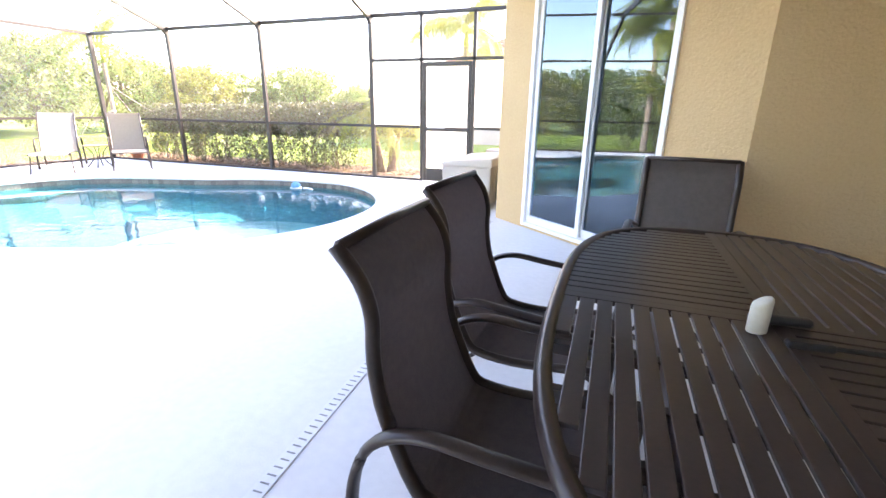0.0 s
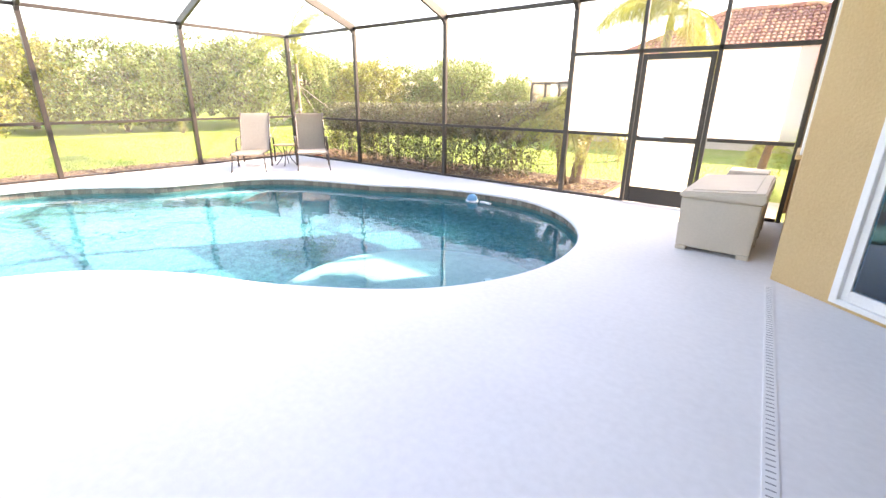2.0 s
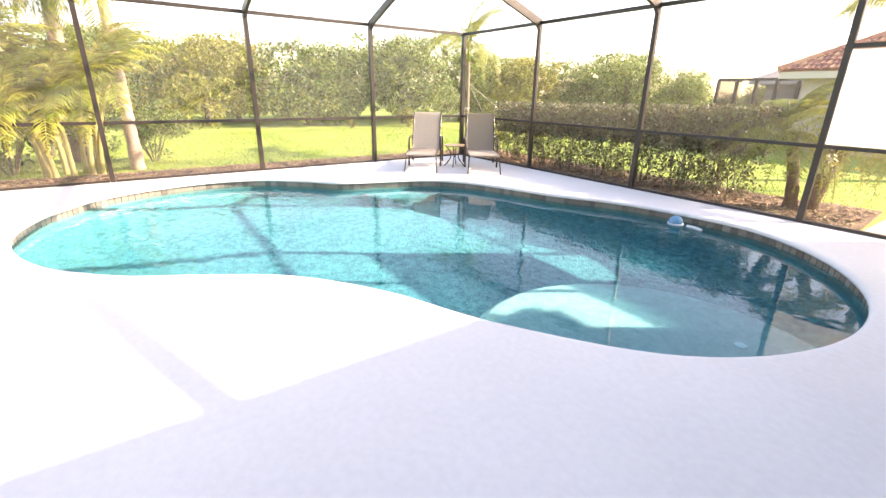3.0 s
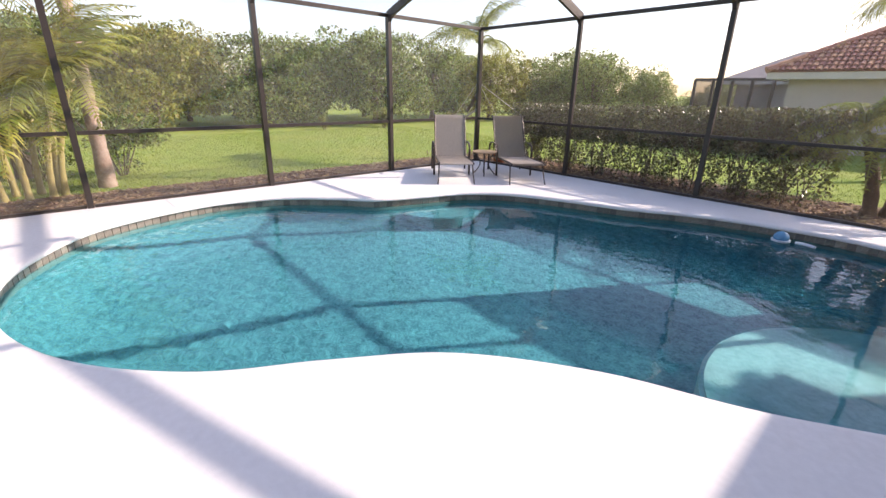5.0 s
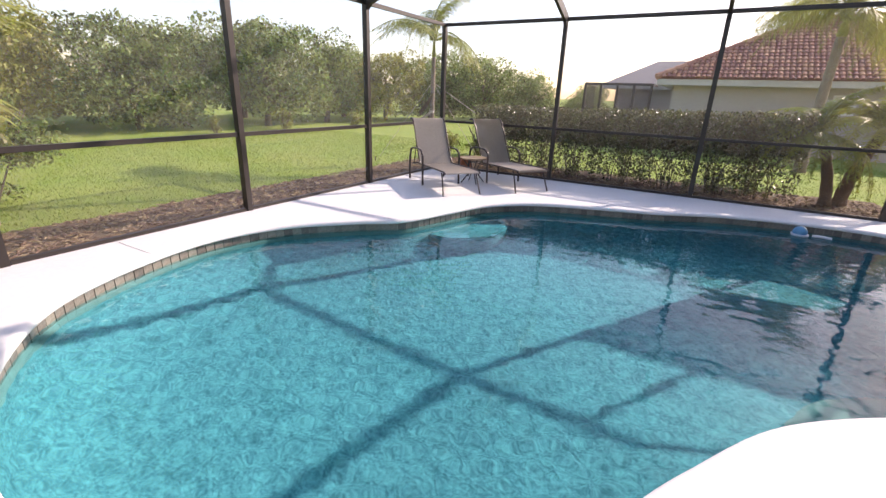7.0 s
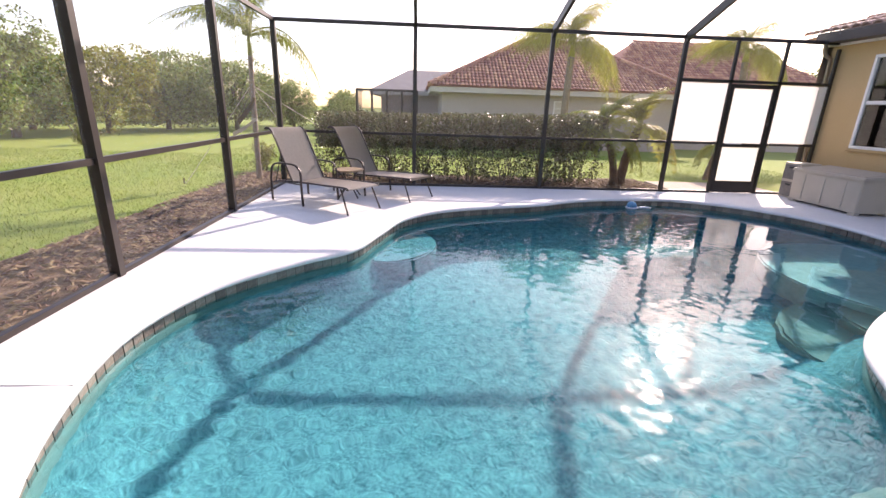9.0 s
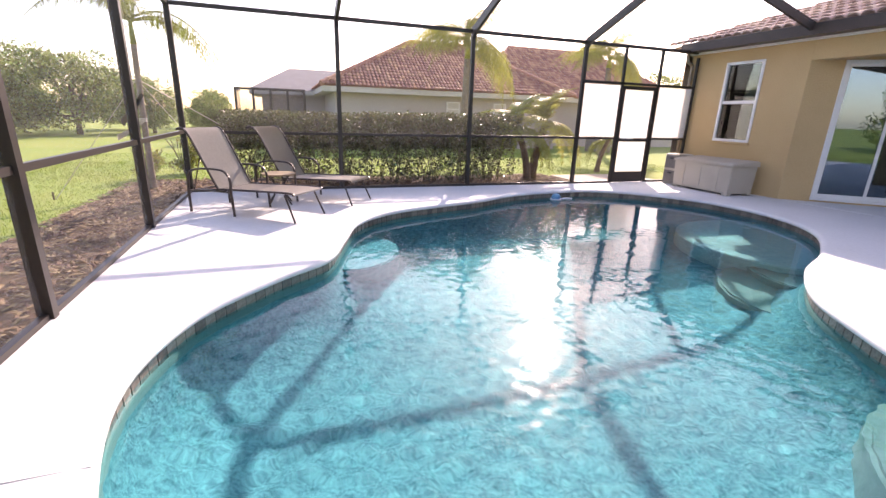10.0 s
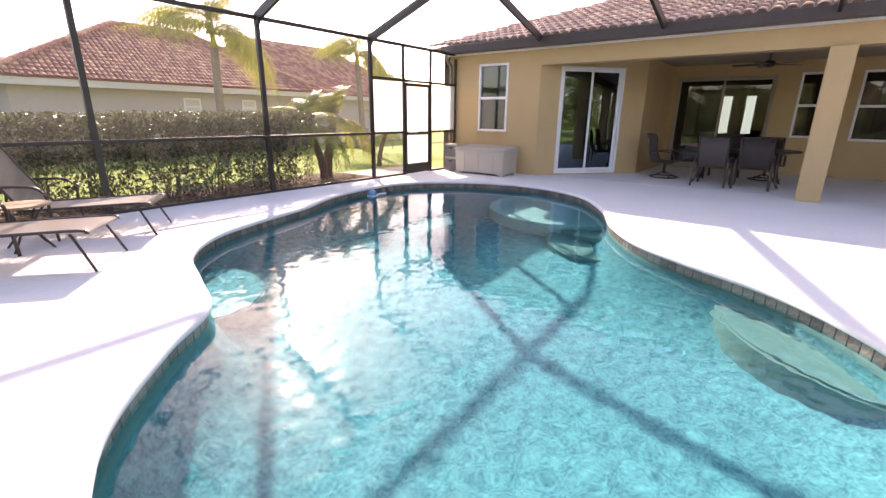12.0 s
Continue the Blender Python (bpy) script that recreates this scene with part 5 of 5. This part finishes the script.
def shrub(m, seed, h, r, nleaf, size, label, mat=LEAF):
    rg = np.random.default_rng(seed)
    t = thing("shrub", label, "shrub", m)
    sb = bmesh.new()
    for k in range(9):
        a = rg.uniform(0, 6.28)
        tube(sb, smooth_path([(0.05 * math.cos(a), 0.05 * math.sin(a), -0.05), (r * 0.4 * math.cos(a), r * 0.4 * math.sin(a), h * 0.5), (r * 0.7 * math.cos(a + 0.3), r * 0.7 * math.sin(a + 0.3), h * 0.85)], 3), 0.014, 5, r2=0.005)
    part("stems", sb, BARK, t)
    lob = [(rg.uniform(-0.5, 0.5) * r, rg.uniform(-0.5, 0.5) * r, h * rg.uniform(0.3, 0.75), r * 0.5, r * 0.5, h * 0.3) for k in range(7)]
    part("leaves", leaf_cloud("leaves", lobes_points(rg, lob, nleaf, 0.3), size, rg), mat, t)
    return t


sh = shrub(pose(-12.4, 1.9, GZ), 21, 1.7, 1.1, 5000, 0.085, "loose green garden shrub beside the palms")
for x, y, s in ((-12.3, 2.95, 0.85), (-11.6, 0.6, 1.0), (-12.8, -0.6, 1.3), (-13.2, -2.4, 1.4), (-11.4, -1.6, 1.1), (-14.0, 1.0, 1.5)):
    copy_thing(sh, pose(x, y, GZ, 0, 0, 80 * x) @ Matrix.Scale(s, 4))
sm = shrub(pose(-19.0, 13.6, GZ), 22, 0.9, 0.5, 1500, 0.09, "small bright green bush on the lawn", LEAF_Y)
for x, y, s in ((-17.8, 16.5, 0.8), (-19.4, 10.9, 0.7), (-9.9, 12.6, 1.0), (-10.4, 11.7, 0.8)):
    copy_thing(sm, pose(x, y, GZ, 0, 0, 50 * x) @ Matrix.Scale(s, 4))

# ---- palms ----


def frond_mesh(length, arch, leaflet, n, seed, hang=0.6, width=0.016, name="frond"):
    """A feather frond along +x: a drooping stem with leaflets on both sides."""
    rg = random.Random(seed)
    bm = bmesh.new()
    pts = []
    for i in range(15):
        u = i / 14
        pts.append(Vector((length * (u - 0.22 * arch * u * u), 0.05 * length * math.sin(u * 2 + seed), length * (0.30 * u * (1.4 - u) - arch * 0.62 * u ** 2.2))))
    tube(bm, pts, 0.014 * length ** 0.5, 5, r2=0.003)
    for k in range(n):
        u = 0.12 + 0.87 * k / n
        f = u * 14
        i = min(int(f), 13)
        p = pts[i].lerp(pts[i + 1], f - i)
        d = (pts[i + 1] - pts[i]).normalized()
        for s in (-1, 1):
            L_ = leaflet * (math.sin(min(1, u * 1.15) * math.pi) ** 0.5 * 0.85 + 0.15) * rg.uniform(0.8, 1.15)
            out = (Vector((0, s, 0)) + d * 0.6).normalized()
            mid = p + out * L_ * 0.5 + Vector((0, 0, -hang * 0.18 * L_ + rg.uniform(-0.02, 0.03)))
            end = p + out * L_ * max(0.25, 1 - 0.5 * hang) + Vector((rg.uniform(-0.06, 0.06), rg.uniform(-0.06, 0.06), -hang * 0.8 * L_))
            w = d * width
            a, b = bm.verts.new(p - w * 0.5), bm.verts.new(p + w * 0.5)
            c, e = bm.verts.new(mid + w), bm.verts.new(mid - w)
            g = bm.verts.new(end)
            bm.faces.new((a, b, c, e))
            bm.faces.new((e, c, g))
    return mesh_of(bm, name)


def palm(name, label, at, height, lean, trunk_r, fronds, length, arch, leaflet, n, seed, mat=FROND, tmat=TRUNK, hang=0.7, up=(-10, 60), shaft=True, group="", nleaf=44, blade=0.016):
    rg = random.Random(seed)
    t = thing(name, label, "palm tree", at, group)
    tb = bmesh.new()
    pts = []
    steps = max(6, int(height / 0.12))
    for i in range(steps + 1):
        u = i / steps
        pts.append((lean[0] * u * u, lean[1] * u * u, -0.1 + (height + 0.1) * u))
    ringsr = []
    prev = None
    for i, p in enumerate(pts):
        u = i / steps
        rr = trunk_r * (1.25 - 0.35 * u if u < 0.15 else 1.05 - 0.2 * u) * (1.07 if i % 2 else 0.97)
        ring = [tb.verts.new((p[0] + rr * math.cos(2 * math.pi * k / 12), p[1] + rr * math.sin(2 * math.pi * k / 12), p[2])) for k in range(12)]
        if prev:
            for k in range(12):
                tb.faces.new((prev[k], prev[(k + 1) % 12], ring[(k + 1) % 12], ring[k]))
        prev = ring
    tb.faces.new(prev)
    part("trunk", tb, tmat, t, smooth=True)
    if shaft:
        cs = bmesh.new()
        tube(cs, [(lean[0], lean[1], height - 0.05), (lean[0], lean[1], height + 0.4)], trunk_r * 0.95, 10, r2=trunk_r * 0.4)
        part("crownshaft", cs, mat, t, smooth=True)
    variants = [frond_mesh(length * k, arch, leaflet, nleaf, seed + j, hang, blade) for j, k in enumerate((1.0, 0.9, 1.08))]
    for j in range(fronds):
        pitch = up[0] + (up[1] - up[0]) * ((j * 0.618) % 1)
        f = part("frond", variants[j % 3], mat, t)
        f.matrix_basis = pose(lean[0], lean[1], height + (0.3 if shaft else 0), 0, 0, j * 137.5 + rg.uniform(-15, 15)) @ pose(0, 0, 0, 0, -pitch, 0)
    return t


ROPE = surf("pale_cord", (0.62, 0.58, 0.48), (0.5, 0.45, 0.36), 0.8, scale=20, fine=150)
# lit copy of the frond material: sunshine is put into its yellower colour
FROND_LIT = surf("sunlit_frond", (0.34, 0.36, 0.06), (0.44, 0.40, 0.10), 0.45, scale=1, fine=6, island=0.35, transl=0.55)
PINKTRUNK = surf("smooth_palm_trunk", (0.50, 0.40, 0.33), (0.30, 0.20, 0.15), 0.9, scale=2.5, fine=18, bump=0.7, bscale=18)
pN = palm("queen_palm", "tall queen palm with hanging sunlit fronds behind the hedge", pose(-2.2, 15.5, GZ), 3.2, (0.05, 0.0), 0.115, 30, 2.4, 1.1, 0.62, 30, 31, mat=FROND_LIT, hang=1.5, up=(-20, 75), nleaf=46, blade=0.008)
pR = palm("queen_palm", "queen palm with yellow-lit drooping fronds beside the neighbouring house", pose(4.7, 17.2, GZ), 3.45, (-0.05, 0.1), 0.125, 28, 2.3, 1.2, 0.65, 31, 32, mat=FROND_LIT, hang=1.5, up=(-20, 70), nleaf=46, blade=0.008)
pC = palm("queen_palm", "slender young palm with thin arching fronds outside the enclosure's corner", pose(-10.0, 10.2, GZ), 2.4, (0.05, -0.05), 0.05, 15, 1.75, 0.9, 0.36, 28, 33, hang=0.9, up=(-8, 78), nleaf=54, blade=0.007)
pL = palm("queen_palm", "stout palm with pale ringed trunk and arching fronds", pose(-11.25, 2.6, GZ), 3.75, (-0.16, 0.0), 0.105, 22, 2.2, 1.1, 0.6, 30, 34, tmat=PINKTRUNK, hang=1.3, up=(-40, 60), nleaf=44, blade=0.013)
pL2 = palm("queen_palm", "tall palm behind the garden shrubs with hanging fronds", pose(-13.0, 1.6, GZ), 4.6, (0.3, 0.2), 0.14, 14, 2.5, 1.1, 0.7, 30, 35, hang=1.4, up=(-25, 60), nleaf=62, blade=0.011)
dry = palm("queen_palm", "palm with many dry straw-coloured fronds", pose(-11.4, 0.2, GZ), 3.0, (0.0, 0.2), 0.13, 17, 2.1, 1.15, 0.6, 30, 36, mat=DRYFROND, hang=1.3, up=(-60, 50), nleaf=56, blade=0.011)
# clump of cane palms
cane_mat = surf("cane_stem", (0.46, 0.42, 0.16), (0.34, 0.27, 0.11), 0.5, scale=3, fine=20)
for i in range(9):
    a = i * 0.7
    palm("cane_palm", "slim yellow-green cane palm in a clump by the screen", pose(-10.9 + 0.3 * math.cos(a), 1.6 + 0.42 * math.sin(a), GZ), 1.35 + 0.2 * (i % 4), (0.35 * math.cos(a), 0.45 * math.sin(a)), 0.042, 8, 1.6, 1.0, 0.44, 26, 40 + i, mat=FROND_LIT if i % 3 == 0 else FROND, tmat=cane_mat, hang=0.5, up=(0, 75), shaft=False, group="clump of cane palms", nleaf=36, blade=0.019)
# guy lines and ribbon of the staked young palm
for e in ((-8.75, 10.6), (-11.2, 9.6)):
    gl = thing("guy_line", "thin pale guy line staking the young palm", "guy line", group="palm stakes")
    part("cord", tube(bmesh.new(), [(-10.0, 10.2, 1.75), (e[0], e[1], GZ - 0.03)], 0.005, 5), ROPE, gl)
    part("stake", tube(bmesh.new(), [(e[0], e[1], GZ - 0.1), (e[0], e[1], GZ + 0.12)], 0.014, 6), DARKTRUNK, gl)
rib = thing("palm_ribbon", "pale cloth ribbon tied round the young palm's trunk", "ribbon")
rb5 = bmesh.new()
strip(rb5, [(-9.96, 10.13, 1.14), (-10.1, 9.98, 1.0), (-10.3, 9.85, 0.88)], [(-9.96, 10.13, 1.08), (-10.1, 9.98, 0.93), (-10.3, 9.85, 0.79)], 0.006)
part("ribbon_tail", rb5, ROPE, rib)
rb6 = bmesh.new()
bmesh.ops.create_cone(rb6, cap_ends=False, segments=14, radius1=0.058, radius2=0.058, depth=0.06, matrix=Matrix.Translation((-9.995, 10.19, 1.11)))
part("ribbon_loop", rb6, ROPE, rib)
# pygmy date palms by the door
pd = palm("date_palm", "small pygmy date palm with a dark rough trunk by the hedge", pose(-2.45, 10.6, GZ), 1.12, (-0.28, 0.1), 0.085, 30, 1.25, 0.95, 0.24, 26, 51, tmat=DARKTRUNK, hang=0.35, up=(-25, 80), shaft=False, nleaf=42, blade=0.009, group="date palms by the door")
pd2 = palm("date_palm", "small pygmy date palm with a dark leaning trunk by the hedge", pose(-2.25, 10.75, GZ), 1.25, (0.28, 0.05), 0.10, 34, 1.3, 0.95, 0.25, 26, 52, mat=FROND_LIT, tmat=DARKTRUNK, hang=0.35, up=(-25, 80), shaft=False, nleaf=42, blade=0.009, group="date palms by the door")
copy_thing(pd, pose(0.5, 11.9, GZ, 0, 0, 130) @ Matrix.Scale(0.8, 4))

# prop stake and tie ropes of the corner palm
rp = thing("palm_tie", "pale guy rope bracing the young palm", "rope", (-10.0, 10.2, 0))
b = bmesh.new()
tube(b, [(0.0, 0.0, 1.75), (1.35, 0.35, 0.9)], 0.008, 5)
part("rope", b, ROPE, rp)
dl = thing("dead_frond", "dry pale dead frond hanging on the palm trunk", "dead frond", (-9.95, 10.12, 1.2))
b = bmesh.new()
strip(b, [(-0.35, 0, -0.1), (-0.15, 0, 0.12), (0.0, 0, 0.33)], [(-0.32, 0, -0.2), (-0.1, 0, 0.05), (0.04, 0, 0.3)], 0.01)
part("sheath", b, DRYFROND, dl)

# ---- hedge: a row of clipped shrubs ----


def hedge_plant(m, seed):
    rg = np.random.default_rng(seed)
    t = thing("hedge_shrub", "clipped hedge shrub, dense leafy top over bare stems", "hedge", m, "hedge along the enclosure")
    sb = bmesh.new()
    for k in range(13):
        x0, y0 = rg.uniform(-0.16, 0.16), rg.uniform(-0.14, 0.14)
        x1, y1 = rg.uniform(-0.5, 0.5), rg.uniform(-0.34, 0.34)
        tube(sb, smooth_path([(x0, y0, -0.05), (x0 * 1.3 + 0.2 * x1, y0 + 0.2 * y1, 0.4), (x1 * 0.8, y1 * 0.8, 0.85), (x1, y1, 1.25)], 3), 0.009, 5, r2=0.004)
    part("stems", sb, BARK, t)
    n = 8600
    z = np.where(rg.random(n) < 0.66, rg.uniform(0.72, 1.40, n), rg.uniform(0.12, 0.85, n))
    x, y = rg.uniform(-0.50, 0.50, n), rg.uniform(-0.42, 0.42, n)
    low = z < 0.72
    keep = np.ones(n, bool)
    pts = np.stack([x, y, z], 1)
    for i in range(n):
        v = noise.noise(Vector((x[i] * 4.5 + seed, y[i] * 4.5, z[i] * 3.5)))
        keep[i] = v > (0.03 if low[i] else -0.34)
        pts[i, 2] += 0.05 * noise.noise(Vector((x[i] * 6 + seed, y[i] * 6, 0))) if z[i] > 1.2 else 0
    part("leaves", leaf_cloud("leaves", pts[keep], 0.056, rg, aspect=0.55), HEDGE, t)
    return t


hp = [hedge_plant(pose(-8.35, 10.45, GZ), 61), hedge_plant(pose(-7.5, 10.5, GZ), 62), hedge_plant(pose(-6.65, 10.45, GZ), 63)]
for i, x in enumerate((-5.8, -4.95, -4.1, -3.4)):
    copy_thing(hp[(i * 2 + 1) % 3], pose(x, 10.47 + 0.05 * (i % 2), GZ, 0, 0, 180 * (i % 2)) @ Matrix.Diagonal((1, 1, 1.02 + 0.01 * i, 1)))

# ---- neighbouring houses ----


def hip_house(name, label, x0, x1, y0, y1, eave, ridge_z, rx0, rx1, wallm, tile, over=0.55):
    t = thing(name, label, "house")
    yr = (y0 + y1) / 2
    part("wall", boxed(x0 + over, x1 - over, y0 + over, y1 - over, GZ - 0.1, eave + 0.02), wallm, t)
    b = bmesh.new()
    q = [b.verts.new(v) for v in ((x0, y0, eave), (x1, y0, eave), (x1, y1, eave), (x0, y1, eave), (rx0, yr, ridge_z), (rx1, yr, ridge_z))]
    for f in ((0, 1, 5, 4), (1, 2, 5), (2, 3, 4, 5), (3, 0, 4), (3, 2, 1, 0)):
        b.faces.new([q[i] for i in f])
    r = part("roof", b, tile, t)
    fa = bmesh.new()
    box(fa, x0 + 0.03, x1 - 0.03, y0 + 0.03, y0 + 0.06, eave - 0.2, eave)
    box(fa, x0 + 0.03, x0 + 0.06, y0 + 0.06, y1 - 0.03, eave - 0.2, eave)
    box(fa, x0 + 0.06, x0 + over, y0 + 0.06, y1 - 0.06, eave - 0.19, eave - 0.15)
    box(fa, x0 + over, x1 - 0.06, y0 + 0.06, y0 + over, eave - 0.19, eave - 0.15)
    part("fascia", fa, NTRIM, t)
    return t, r


nh, nr = hip_house("neighbour_house", "pale stucco house with a red clay tile hip roof", -6.4, 4.8, 19.6, 26.8, 2.26, 4.45, -2.05, 0.5, NWALL, CLAY)
nh2, nr2 = hip_house("neighbour_house_wing", "further wing of the pale house with a red clay tile roof", 1.2, 14.0, 21.5, 30.0, 2.3, 5.1, 4.4, 9.6, NWALL, CLAY)
NTW, NTL = 0.155, 0.24
sl1_ = 2.19 / 3.6
pa = tile_field((-6.4, 19.57, 2.27), (1, 0, 0), (0, 1, sl1_), 73, 18, NTW, NTL, lambda s, u: s > u / math.hypot(3.6, 2.19) * 4.4 - 0.05 and s < 11.2 - u / math.hypot(3.6, 2.19) * 4.4 and u < 4.1)
pb = tile_field((-6.43, 26.8, 2.27), (0, -1, 0), (4.35, 0, 2.19), 47, 21, NTW, NTL, lambda s, u: s > u / 4.87 * 3.6 and s < 7.2 - u / 4.87 * 3.6 and u < 4.7)
tagged(part("roof_tiles", join_tiles("roof_tiles", pa + pb, NTW * 0.96, NTL * 1.1), CLAY, nr), kind="stuff")
pc2 = tile_field((1.2, 21.47, 2.31), (1, 0, 0), (0, 1, 2.8 / 4.25), 83, 22, NTW, NTL, lambda s, u: s > u / 5.17 * 3.2 and s < 12.8 - u / 5.17 * 4.4 and u < 5.0)
tagged(part("roof_tiles", join_tiles("roof_tiles", pc2, NTW * 0.96, NTL * 1.1), CLAY, nr2), kind="stuff")
hips = bmesh.new()
for a, e in (((-6.4, 19.6, 2.33), (-2.05, 23.2, 4.52)), ((-2.05, 23.2, 4.52), (0.5, 23.2, 4.52)), ((0.5, 23.2, 4.52), (4.8, 19.6, 2.33))):
    a, e = Vector(a), Vector(e)
    n = int((e - a).length / 0.36)
    for i in range(n):
        tube(hips, [a.lerp(e, i / n), a.lerp(e, (i + 1.1) / n)], 0.11, 8, r2=0.09)
part("ridge_caps", hips, CLAY, nr)
for x in (-0.9, 1.3):
    w = part("window", boxed(x - 0.26, x + 0.26, 20.12, 20.16, 1.3, 1.82), NTRIM, nh, "small pale window")
    fr = bmesh.new()
    for q in ((x - 0.3, x - 0.25, 1.26, 1.86), (x + 0.25, x + 0.3, 1.26, 1.86), (x - 0.25, x + 0.25, 1.81, 1.86), (x - 0.25, x + 0.25, 1.26, 1.31), (x - 0.25, x + 0.25, 1.54, 1.58)):
        box(fr, q[0], q[1], 20.10, 20.155, q[2], q[3])
    part("frame", fr, WHITE, w)
ac = thing("utility_box", "grey air-conditioning unit beside the pale house", "air conditioner", (5.6, 18.6, GZ))
part("casing", boxed(-0.4, 0.4, -0.4, 0.4, 0, 0.85, None, 0.03), GREYROOF, ac)

fh, fr2 = hip_house("distant_house", "distant house with a low grey roof", -9.3, 1.0, 24.6, 32.0, 2.2, 3.45, -7.4, -2.5, NWALL, GREYROOF)
fc = thing("distant_screen_enclosure", "dark screened pool enclosure beside the distant house", "screen enclosure")
fbm = bmesh.new()
for x in (-9.7, -9.0, -8.3, -7.6, -6.9):
    box(fbm, x - 0.05, x + 0.05, 22.95, 23.05, GZ, 2.15)
for z in (0.95, 2.15):
    box(fbm, -9.7, -6.9, 22.96, 23.04, z - 0.05, z + 0.05)
for x in (-9.7, -6.9):
    box(fbm, x - 0.05, x + 0.05, 23.05, 25, 2.1, 2.2)
part("enclosure_frame", fbm, BRONZE, fc)
fs_ = bmesh.new()
quad(fs_, (-9.7, 23, GZ), (-6.9, 23, GZ), (-6.9, 23, 2.15), (-9.7, 23, 2.15))
part("enclosure_screen", fs_, FARMESH, fc)
fs_ = bmesh.new()
quad(fs_, (-9.7, 23, GZ), (-9.7, 25, GZ), (-9.7, 25, 2.15), (-9.7, 23, 2.15))
part("enclosure_screen", fs_, FARMESH, fc)
